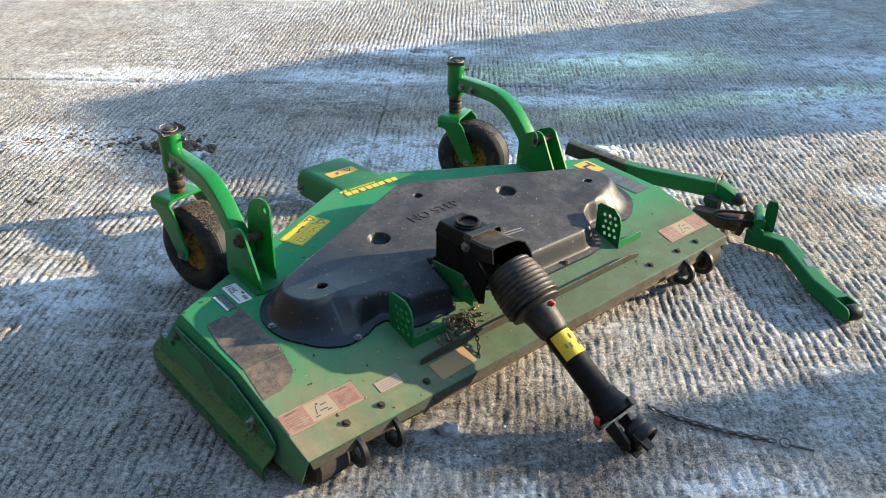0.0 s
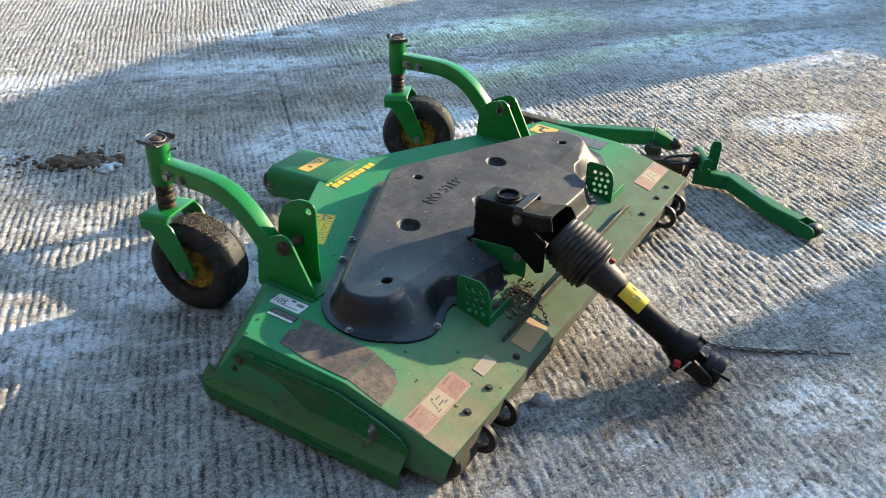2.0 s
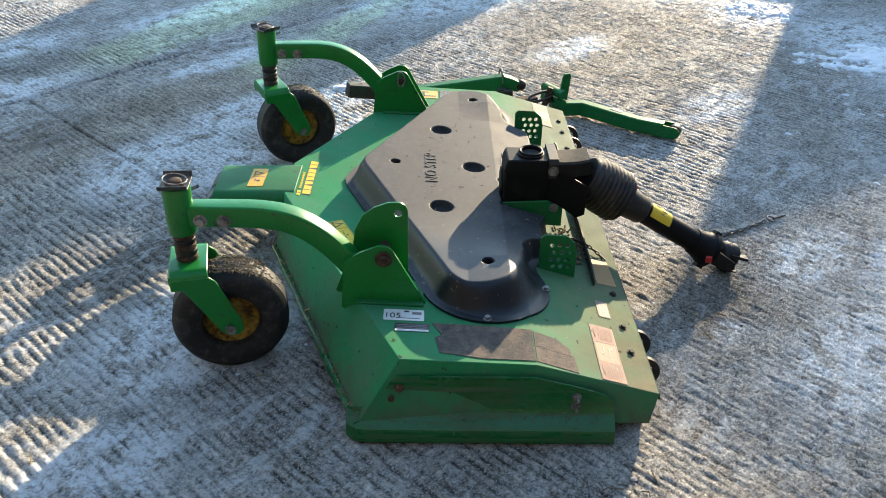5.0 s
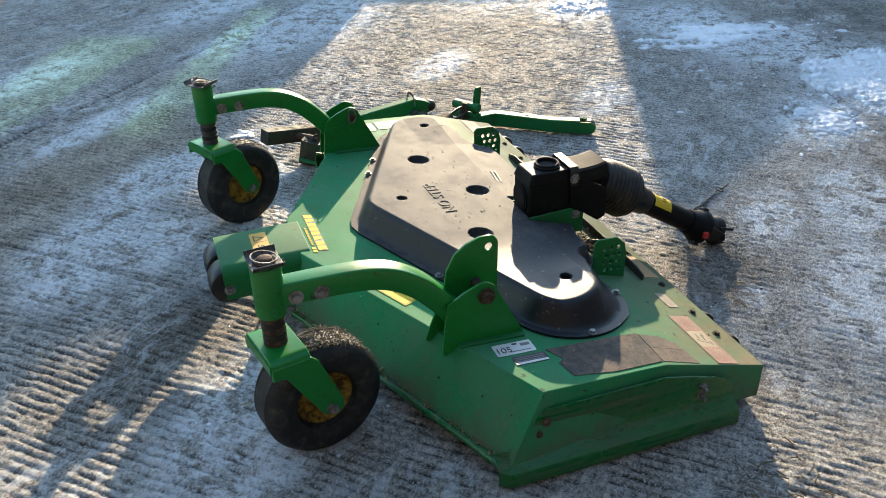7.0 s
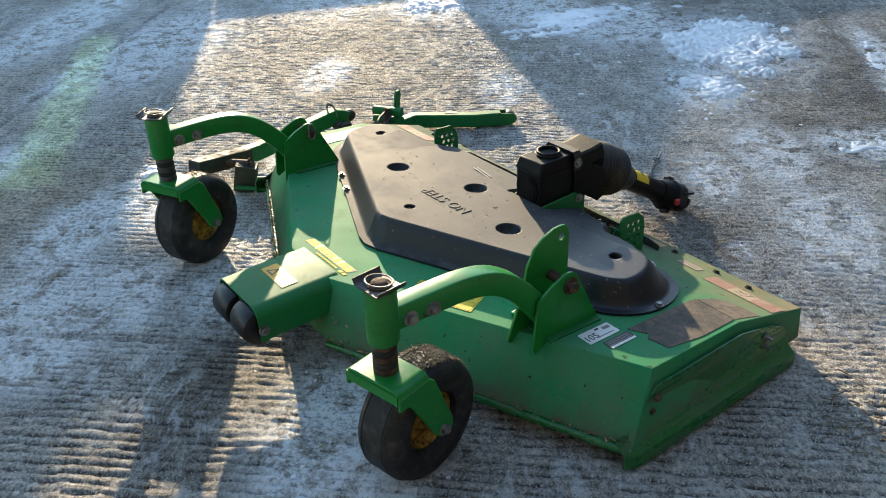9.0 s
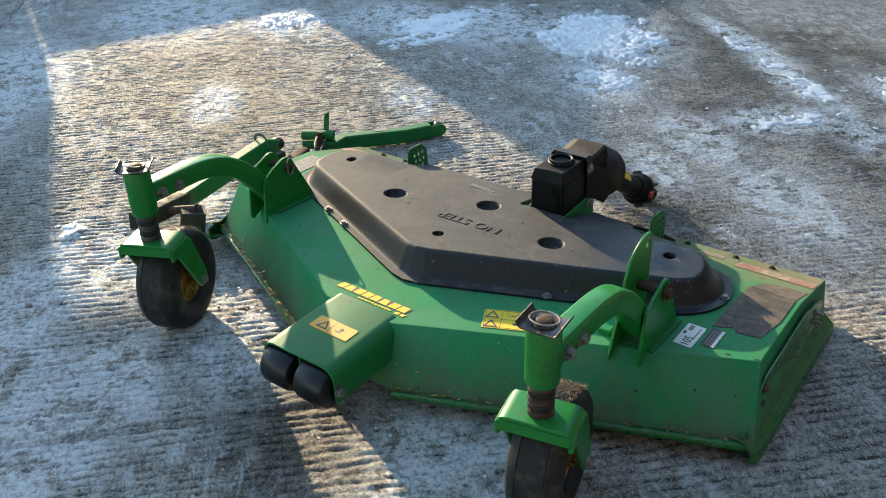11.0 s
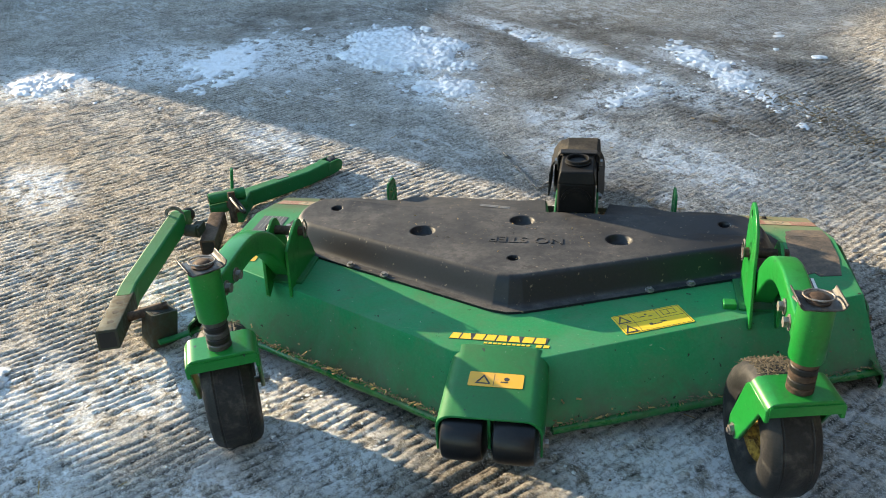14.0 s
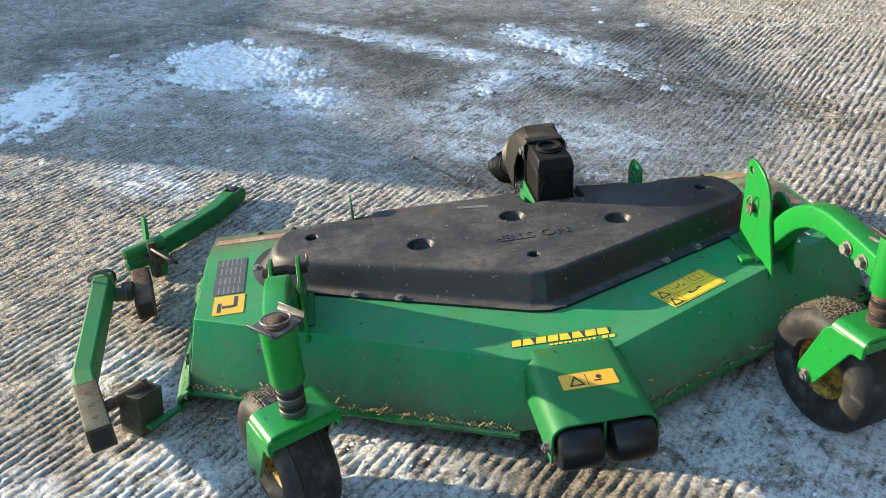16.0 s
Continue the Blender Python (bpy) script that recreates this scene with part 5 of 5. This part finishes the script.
def litter(n, place, name, mat, label, size=(0.006, 0.022), thick=0.0018, parent=None):
    bm = bmesh.new()
    for k in range(n):
        p = place()
        ln = rnd.uniform(*size)
        t = thick * rnd.uniform(0.7, 1.5)
        r = Euler((rnd.uniform(0, 6.3), rnd.uniform(-0.35, 0.35), rnd.uniform(0, 6.3))).to_matrix().to_4x4()
        box(bm, p, (ln, t, t), r)
    ob = finish(name, bm, mat, None, label)
    if parent is not None:
        ob.matrix_world = parent.matrix_world.copy()
    return tagged(ob, label, "litter", kind="stuff")


def on_lip():
    s = rnd.random()
    k = rnd.random() ** (1.4 if rnd.random() < 0.6 else 0.8)
    if s < 0.6:
        a, b = Vector((0.125, 0.602, 0.062)), Vector((0.845, 0.286, 0.062))
    else:
        a, b = Vector((-0.125, 0.602, 0.062)), Vector((-0.865, 0.298, 0.062))
    p = a.lerp(b, k)
    up = abs(rnd.gauss(0, 0.055 if rnd.random() < 0.94 else 0.4))
    return p + Vector((0, -(0.0227 + 0.040 * k) * up + rnd.uniform(0.0, 0.005), 0.1 * up))


def on_ledge():
    v = rnd.uniform(-0.24, 0.29)
    s = -1 if rnd.random() < 0.7 else 1
    q = abs(rnd.gauss(0, 0.010))
    return Vector((s * (0.851 + q), v, 0.0735 - q * 0.85))


litter(130, on_ledge, "ledge_chaff", CHAFF, "brown chaff lying on the runners", (0.0015, 0.006), 0.0014, mower)
litter(700, on_lip, "brown_chaff", CHAFF, "brown chaff and soil caught along the front edge", (0.0015, 0.007), 0.0017, mower)
litter(70, on_lip, "dry_clippings", STRAW, "dry grass clippings caught along the front edge", (0.004, 0.016), 0.0022, mower)


def in_notch():
    u, v = rnd.gauss(-0.262, 0.05), rnd.gauss(-0.235, 0.025)
    u, v = min(max(u, -0.40), -0.16), min(max(v, -0.278), -0.212)
    return Vector((u, v, deck_z(v) + 0.003 + abs(rnd.gauss(0, 0.007))))


litter(170, in_notch, "leaf_litter", SOIL, "dark rotten leaf litter beside the gearbox", (0.004, 0.014), 0.0032, mower)
litter(8, in_notch, "straw_litter", STRAW, "dry straw litter beside the gearbox", (0.008, 0.03), 0.0018, mower)


def on_deck():
    u, v = rnd.uniform(-0.79, 0.78), rnd.uniform(-0.33, 0.42)
    if v > 0.2 + 0.22 * (1 - abs(u) / 0.8):
        v -= 0.25
    z = deck_z(v) + 0.0015
    if abs(u) < 0.6 and v > -0.2:
        z = 0.2585 + 0.075 * v if v < 0.26 - abs(u) * 0.45 else 0.198
    return Vector((u, v, z))


litter(130, on_deck, "loose_clippings", STRAW, "loose dry clippings scattered over the deck", (0.002, 0.008), 0.0009, mower)


def on_cover():
    near = rnd.random() < 0.7
    u, v = (rnd.gauss(0.0, 0.16), rnd.gauss(0.12, 0.07)) if near else (rnd.uniform(-0.5, 0.5), rnd.uniform(-0.12, 0.2))
    v = min(v, 0.31 - 0.48 * abs(u))
    return Vector((u, v, float(cover_top(u, v)) + 0.0004))


litter(120, on_cover, "soil_flecks", CHAFF, "dried flecks of soil and grass on the black cover", (0.002, 0.008), 0.0005, mower)


# ---- lift arms lying beside the deck ----
def world_of(q):
    return mower.matrix_world @ Vector(q)


def thing(name, base, label, category):
    ob = new(name)
    ob.matrix_world = mower.matrix_world @ Matrix.Translation(base)
    return tagged(ob, label, category)


def lp(base, pts):
    b = Vector(base)
    return [Vector(p) - b for p in pts]


def bent(pts, r=0.03):
    """A line whose inner corners are cut to short bends."""
    p = [Vector(q) for q in pts]
    out = [p[0]]
    for a, b, d in zip(p, p[1:], p[2:]):
        u, w = (a - b).normalized(), (d - b).normalized()
        out += [b + u * r, b + (u + w) * r * 0.22, b + w * r]
    return out + [p[-1]]


BA = (0.98, -0.45, 0.0)
arm_a = thing("lift_arm", BA, "cranked green steel lift arm lying on the concrete", "lift arm")
pts = bent(lp(BA, [(1.008, -0.345, 0.040), (1.024, -0.478, 0.040), (0.868, -0.676, 0.036), (0.822, -0.772, 0.034)]), 0.009)
part("arm_tube", sweep(bmesh.new(), pts, rounded(0.046, 0.056, 0.006, 2)), GREEN, arm_a, "cranked green box-section tube", sharp=14)
c = Vector((0.812, -0.815, 0.032)) - Vector(BA)
ax = Vector((0.90, -0.42, 0))
way = Vector((-0.42, -0.90, 0))
for s in (-1, 1):
    bm = plate(bmesh.new(), [(-0.055, -0.025), (0.0, -0.024)] + rounded_top((0.0, 0.0), 0.024, -80, 80, 8) + [(0.0, 0.024), (-0.055, 0.027)], 0.006, frame3(c + ax * (s * 0.0245) - ax * 0.003, way, (0, 0, 1)))
    part("clevis_plate", bm, GREEN, arm_a, bevel=0.001)
bm = lathe(bmesh.new(), [(0.009, -0.020), (0.022, -0.020), (0.025, -0.015), (0.025, 0.015), (0.022, 0.020), (0.009, 0.020)], frame3(c, (0, 0, 1), ax.cross(Vector((0, 0, 1)))), 28, closed=True)
part("end_bush", bm, DARKSTEEL, arm_a, "black round end bush")
bm = cyl(bmesh.new(), c - ax * 0.036, c + ax * 0.036, 0.011, seg=16)
part("arm_label", box(bmesh.new(), Vector((0.935, -0.605, 0.0665)) - Vector(BA), (0.05, 0.022, 0.001), pose(0, 0, 0, 0, -2, 47)), GREY, arm_a, "worn grey sticker")
bm = plate(bmesh.new(), [(-0.019, 0.03), (0.019, 0.03), (0.019, 0.170), (0.013, 0.187), (-0.013, 0.187), (-0.019, 0.170)], 0.010, frame3(Vector((1.052, -0.392, 0)) - Vector(BA), (0.42, -0.9, 0), (-0.12, -0.06, 1)))
part("upright_tab", bm, GREEN, arm_a, "upright green steel tab", bevel=0.002)
for z in (0.106, 0.068):
    bm = sweep(bmesh.new(), lp(BA, [(1.088, -0.325, z), (1.035, -0.36, z), (0.985, -0.392, z)]), rounded(0.036, 0.034, 0.012, 3))
    part("cross_tube", bm, GREEN, arm_a, "short green cross tube")
    e = Vector((1.0885, -0.3247, z)) - Vector(BA)
    part("tube_opening", cyl(bmesh.new(), e, e + Vector((0.0012, 0.0008, 0)), 0.012, seg=16), HOLE, arm_a)
loop = []
for a in np.linspace(0, 2 * math.pi, 29):
    x, y = 0.050 * math.cos(a), 0.016 * math.sin(a)
    x += math.copysign(0.016, math.cos(a)) * min(1.0, abs(math.cos(a)) * 3)
    loop.append(Vector((0.972, -0.298, 0.106)) - Vector(BA) + Vector((-0.62, 0.78, 0)) * x + Vector((0.55, 0.44, 0.7)) * y)
part("link_loop", sweep(bmesh.new(), loop, circle((0, 0), 0.0055, 8), up=(0.3, 0.2, 1), caps=False), DARKSTEEL, arm_a, "dark steel link loop")
bm = cyl(bmesh.new(), *lp(BA, [(1.01, -0.34, 0.13), (1.002, -0.31, 0.03)]), 0.012, seg=14)
cyl(bm, *lp(BA, [(0.985, -0.32, 0.075), (1.045, -0.36, 0.075)]), 0.011, seg=14)
part("pin", bm, RUST, arm_a)


def open_box(name, a, b, w, h, mat, parent, label):
    """A short solid box section; a dark patch at b paints the shade of its open end."""
    ob = part(name, sweep(bmesh.new(), [a, b], rounded(w, h, 0.005, 2)), mat, parent, label, bevel=0.001)
    d = (b - a).normalized()
    part("opening", sweep(bmesh.new(), [b - d * 0.002, b + d * 0.001], rounded(w * 0.76, h * 0.76, 0.003, 2)), HOLE, ob)
    return ob


open_box("rusty_stub", *lp(BA, [(1.045, -0.290, 0.052), (1.012, -0.125, 0.036)]), 0.050, 0.056, RUST, arm_a, "rusty box stub with an open end")

BB = (1.11, 0.1, 0.0)
arm_b = thing("lift_arm", BB, "bent green box-section lift arm propped beside the deck", "lift arm")
pts = bent(lp(BB, [(1.110, -0.155, 0.116), (1.104, 0.195, 0.064), (1.082, 0.262, 0.070)]), 0.012)
part("arm_tube", sweep(bmesh.new(), pts, rounded(0.048, 0.060, 0.006, 2)), GREEN, arm_b, "green box-section tube", sharp=14)
bar_a, bar_b = Vector((1.088, 0.245, 0.069)), Vector((0.996, 0.486, 0.116))
open_box("adjuster_bar", *lp(BB, [bar_a, bar_b]), 0.054, 0.054, OLIVE, arm_b, "grimy square bar with adjustment holes")
up = Vector((0.0, -0.2, 1)).normalized()
for k in range(3):
    p = bar_a.lerp(bar_b, 0.30 + 0.25 * k) - Vector(BB) + up * 0.0265
    part("bar_hole", cyl(bmesh.new(), p - up * 0.002, p + up * 0.0012, 0.009, seg=16), HOLE, arm_b)
open_box("prop_box", *lp(BB, [(0.962, 0.325, 0.0), (0.950, 0.308, 0.096)]), 0.066, 0.075, OLIVE, arm_b, "grimy open box bracket standing on concrete")
bm = sweep(bmesh.new(), smooth_path(lp(BB, [(0.935, 0.37, 0.03), (0.90, 0.33, 0.024), (0.86, 0.285, 0.022)]), 4), rounded(0.020, 0.010, 0.004, 2))
part("flat_link", bm, GREEN, arm_b, "flat green link under the deck corner")
bm = cyl(bmesh.new(), *lp(BB, [(1.035, 0.36, 0.090), (0.945, 0.30, 0.098)]), 0.013, seg=14)
bolt(bm, Vector((0.945, 0.30, 0.098)) - Vector(BB), (-0.8, -0.55, 0.05), 0.013, 0.012)
part("cross_pin", bm, RUST, arm_b)
ball = Vector((1.122, -0.225, 0.098)) - Vector(BB)
bm = bmesh.new()
bmesh.ops.create_uvsphere(bm, u_segments=20, v_segments=12, radius=0.027)
bmesh.ops.transform(bm, matrix=Matrix.Translation(ball) @ Matrix.Diagonal((1, 1, 0.9, 1)), verts=bm.verts)
part("end_ball", bm, DARKSTEEL, arm_b, "dark round ball end")
bm = sweep(bmesh.new(), lp(BB, [(1.110, -0.145, 0.118), (1.114, -0.180, 0.108), (1.121, -0.222, 0.092)]), rounded(0.050, 0.058, 0.006, 2), scales=[1, 0.95, 0.72])
part("end_taper", bm, GREEN, arm_b)
clip = [Vector(p) - Vector(BB) for p in ((1.096, -0.152, 0.085), (1.090, -0.150, 0.130), (1.096, -0.146, 0.156), (1.110, -0.143, 0.164), (1.132, -0.138, 0.160), (1.142, -0.137, 0.142))]
part("wire_clip", sweep(bmesh.new(), smooth_path(clip, 4), rounded(0.012, 0.005, 0.0015, 1), up=(0.2, 1, 0)), STEEL, arm_b, "bent steel retaining clip")
bm = cyl(bmesh.new(), *lp(BB, [(1.05, -0.145, 0.085), (1.09, -0.145, 0.085)]), 0.019, seg=16)
box(bm, Vector((1.058, -0.165, 0.080)) - Vector(BB), (0.03, 0.05, 0.035))
part("side_lug", bm, OLIVE, arm_b, bevel=0.002)


# ---- chains ----
def chain_thing(name, pts, label, pitch=0.0145, wire=0.0019, mat=DARKSTEEL):
    line = smooth_path(pts, 24)
    base = line[0].copy()
    base.z = 0
    ob = new(name)
    ob.location = base
    tagged(ob, label, "chain")
    length = [0.0]
    for a, b in zip(line, line[1:]):
        length.append(length[-1] + (b - a).length)
    n = int(length[-1] / pitch)
    L, w = pitch * 0.66, 0.0024 + wire
    prof = [(L * math.copysign(max(0, abs(math.cos(a)) - 0.35) / 0.65, math.cos(a)) + 0.0 * a, w * math.sin(a)) for a in np.linspace(0, 2 * math.pi, 17)]
    bm = sweep(bmesh.new(), [(x, y, 0) for x, y in prof], circle((0, 0), wire, 5), caps=False)
    src = part("link", bm, mat, ob)
    me = src.data
    bpy.data.objects.remove(src)
    for k in range(n):
        s = (k + 0.5) * pitch
        i = max(j for j in range(len(length)) if length[j] <= s)
        i = min(i, len(line) - 2)
        d = (line[i + 1] - line[i])
        p = line[i] + d.normalized() * (s - length[i]) - base
        o = new("link", me)
        o.parent = ob
        o.matrix_local = frame3(p, d, Vector((-d.y, d.x, 0.01))) @ pose(0, 0, 0, 45 if k % 2 else -45)
    return ob


CHAINSTEEL = surface("chain_steel", (0.17, 0.165, 0.16), dirt=(0.05, 0.04, 0.035), dirt_amount=0.3, rough=0.38, metal=0.7)
chain = chain_thing("chain", [(0.475, 1.665, 0.05), (0.50, 1.69, 0.018), (0.56, 1.672, 0.008), (0.66, 1.632, 0.007), (0.73, 1.612, 0.007), (0.792, 1.593, 0.008)], "short steel chain lying on the concrete by the shaft", pitch=0.018, wire=0.0030, mat=CHAINSTEEL)
ring_at = Vector((0.799, 1.590, 0.010)) - chain.location
part("end_ring", sweep(bmesh.new(), [ring_at + Vector((0.013 * math.cos(a), 0.013 * math.sin(a), 0.004 * math.sin(a))) for a in np.linspace(0, 2 * math.pi, 18)], circle((0, 0), 0.0024, 6), caps=False), CHAINSTEEL, chain)
part("end_pin", cyl(bmesh.new(), ring_at + Vector((0.008, -0.006, 0.0)), ring_at + Vector((0.062, -0.022, -0.002)), 0.0045, 0.003, seg=10), CHAINSTEEL, chain, "slim steel pin on the chain end")
p1 = [world_of(q) for q in ((-0.235, -0.225, 0.165), (-0.242, -0.262, 0.155), (-0.248, -0.295, 0.142), (-0.275, -0.335, 0.118), (-0.315, -0.362, 0.075))]
chain_thing("chain", p1, "short rusty chain hanging over the rear edge of the deck", pitch=0.013, wire=0.0017)


# ---- snow, stones and straw on the yard ----
def lump_field(name, label, spots, mat, seed, flat=0.45):
    """Crumbs and clods: (x, y, spread x, spread y, count, size)."""
    r = random.Random(seed)
    bm = bmesh.new()
    for x, y, sx, sy, n, size in spots:
        for k in range(n):
            px, py = r.gauss(x, sx * 0.5), r.gauss(y, sy * 0.5)
            sz = size * r.uniform(0.35, 1.0) ** 1.5
            g = bmesh.ops.create_icosphere(bm, subdivisions=3 if sz > 0.02 else 2 if sz > 0.007 else 1, radius=1.0)
            sq = Matrix.Diagonal((sz * r.uniform(0.7, 1.4), sz * r.uniform(0.7, 1.4), sz * flat * r.uniform(0.6, 1.2), 1))
            for v in g["verts"]:
                v.co *= 1 + 0.5 * (noise.noise(v.co * 2.3 + Vector((k * 3.1, x, y))))
            bmesh.ops.transform(bm, matrix=pose(px, py, sz * flat * 0.25, 0, 0, r.uniform(0, 360)) @ sq, verts=g["verts"])
    ob = finish(name, bm, mat, None, label, sharp=80)
    return tagged(ob, label, "snow" if mat is SNOW else "debris", kind="stuff")


def snow_sheet(name, x, y, a, b, turn, height, seed, label, cover=0.9):
    """A ragged patch of trodden snow, thinning and breaking into crumbs at its rim."""
    step = 0.007
    nx, ny = int(2.9 * a / step), int(2.9 * b / step)
    U, V = np.meshgrid(np.linspace(-1.45, 1.45, nx), np.linspace(-1.45, 1.45, ny))
    ct, st = math.cos(radians(turn)), math.sin(radians(turn))
    X, Y = x + ct * U * a - st * V * b, y + st * U * a + ct * V * b
    shape = cover - (U ** 2 + V ** 2) + 2.6 * (fbm(X * 5 + seed, Y * 5 + seed * 2, 4) - 0.5) + 2.2 * (fbm(X * 17 + seed, Y * 17, 3) - 0.5) + 1.4 * (fbm(X * 60 + seed, Y * 60, 2) - 0.5)
    z = height * (1 - np.exp(-np.maximum(shape, 0) * 1.6)) * (0.55 + 0.9 * fbm(X * 55 + 3 * seed, Y * 55, 4)) + np.where(shape > 0, 0.003, -0.006)
    use = shape > 0
    keep = use[:-1, :-1] | use[1:, :-1] | use[:-1, 1:] | use[1:, 1:]
    j, i = np.nonzero(keep)
    base = j * nx + i
    quads = np.stack([base, base + 1, base + 1 + nx, base + nx], -1)
    used, inverse = np.unique(quads, return_inverse=True)
    me = bpy.data.meshes.new(name)
    me.from_pydata(np.stack([X, Y, z], -1).reshape(-1, 3)[used].tolist(), [], inverse.reshape(-1, 4).tolist())
    me.polygons.foreach_set("use_smooth", [True] * len(me.polygons))
    me.materials.append(SNOW)
    return tagged(new(name, me), label, "snow", kind="stuff")


snow_sheet("snow_patch", 2.36, 1.05, 0.42, 0.24, -8, 0.022, 3, "trodden patch of old white snow on concrete", 1.4)
snow_sheet("snow_patch", 1.65, 1.29, 0.22, 0.15, 60, 0.014, 8, "small crusty patch of dirty snow on concrete", 0.55)
snow_sheet("snow_patch", 2.85, 1.78, 0.62, 0.26, 122, 0.008, 5, "thin broken smear of icy snow on concrete", 0.35)
snow_sheet("snow_patch", 1.02, 0.08, 0.40, 0.10, 156, 0.013, 12, "narrow strip of old snow on concrete", 0.75)
snow_sheet("snow_patch", 0.56, 0.30, 0.32, 0.10, 160, 0.008, 15, "narrow broken strip of old snow on concrete", 0.2)
snow_sheet("snow_patch", 1.75, 0.39, 0.95, 0.10, 176, 0.006, 41, "broken line of trodden snow on concrete", 0.05)
snow_sheet("snow_patch", 1.00, 0.74, 0.20, 0.10, 98, 0.004, 47, "thin film of ice on concrete", 0.2)
snow_sheet("snow_patch", 3.14, 2.76, 0.24, 0.17, 60, 0.018, 21, "crumbled heap of dirty snow on concrete", 0.6)
lump_field("snow_crumbs", "crumbs of snow and ice scattered on the concrete", [(1.65, 1.28, 0.30, 0.2, 130, 0.014), (1.62, 1.24, 0.20, 0.16, 70, 0.013), (2.4, 1.3, 0.9, 0.6, 110, 0.013), (3.0, 2.7, 0.4, 0.3, 70, 0.013), (0.9, 0.22, 0.8, 0.25, 90, 0.010), (1.6, 0.40, 1.2, 0.10, 90, 0.008), (0.882, 1.39, 0.004, 0.004, 1, 0.03), (1.0, -0.4, 0.6, 0.4, 9, 0.03), (0.42, 3.45, 0.3, 0.14, 30, 0.005), (0.64, 3.50, 0.05, 0.05, 6, 0.03), (-0.2, 3.3, 0.35, 0.3, 70, 0.004), (-0.05, 2.93, 0.35, 0.16, 90, 0.006), (-0.75, 2.45, 0.35, 0.2, 70, 0.006), (2.0, 1.9, 1.4, 1.0, 26, 0.012), (0.2, 3.3, 1.2, 0.5, 30, 0.004), (-1.0, 3.4, 1.4, 1.0, 30, 0.004), (0.6, 1.2, 1.2, 0.7, 60, 0.007)], SNOW, 3, 0.35)
lump_field("soil_crumbs", "crumbs of soil and grit scattered on the concrete", [(-1.65, 3.45, 0.5, 0.13, 160, 0.008), (-1.64, 2.83, 0.05, 0.04, 8, 0.012), (-0.1, 1.6, 0.5, 0.25, 50, 0.005), (-0.2, 2.9, 1.0, 0.6, 40, 0.004), (0.7, 2.5, 2.0, 2.0, 90, 0.004), (-1.2, 2.2, 1.4, 1.4, 80, 0.004), (1.3, 3.3, 1.6, 1.2, 60, 0.005), (0.3, 1.0, 1.6, 0.8, 50, 0.005), (-0.5, 0.5, 1.0, 0.3, 60, 0.007)], SOIL, 4, 0.5)
lump_field("muddy_clod", "flat clod of dark soil and grass with grey ice", [(-1.27, 3.38, 0.12, 0.055, 120, 0.026), (-1.5, 3.42, 0.3, 0.08, 60, 0.010)], SOIL, 9, 0.95)
lump_field("ice_clod", "grey lump of ice at the end of a clod", [(-1.17, 3.30, 0.05, 0.035, 40, 0.020)], plain("grey_ice", (0.40, 0.41, 0.42), 0.4, wear=0.8, dirt=(0.10, 0.09, 0.08), scale=60.0), 10, 0.8)
lump_field("pebbles", "small pale pebbles lying by the deck", [(-0.03, 1.62, 0.03, 0.03, 1, 0.055), (-0.62, 1.3, 0.3, 0.2, 10, 0.008), (0.3, 1.4, 1.2, 0.9, 24, 0.006), (1.4, 2.6, 1.6, 1.4, 30, 0.006), (-1.4, 3.6, 1.4, 1.2, 24, 0.007)], plain("pebble", (0.24, 0.225, 0.21), 0.85, wear=0.5), 6, 0.6)


def straw_band():
    k = rnd.random()
    x = 0.6 - 1.7 * k + rnd.gauss(0, 0.05)
    y = 0.26 + 0.28 * min(1, k * 1.6) + rnd.gauss(0, 0.05 + 0.06 * k)
    return Vector((x, y, 0.006 + abs(rnd.gauss(0, 0.004))))


def straw_by_end():
    return Vector((rnd.gauss(-0.62, 0.07), rnd.gauss(1.27, 0.07), 0.006 + abs(rnd.gauss(0, 0.004))))


def straw_left():
    return Vector((rnd.gauss(-1.55, 0.28), rnd.gauss(3.45, 0.08), 0.006))


def anywhere():
    return Vector((rnd.uniform(-2.2, 2.4), rnd.uniform(0.2, 4.4), 0.006))


litter(700, straw_band, "straw_strip", CHAFF, "strip of trodden straw and soil on the concrete", (0.006, 0.03), 0.0022)
litter(40, straw_band, "straw_blades", STRAW, "single straw blades on the concrete", (0.01, 0.045), 0.0016)
litter(90, straw_by_end, "straw_tuft", CHAFF, "tuft of dry straw beside the deck end", (0.008, 0.035), 0.0018)
litter(110, straw_left, "straw_scatter", STRAW, "scattered straw and soil on the concrete", (0.012, 0.05), 0.002)
litter(220, anywhere, "loose_straw", STRAW, "loose bits of straw on the concrete", (0.008, 0.035), 0.0016)
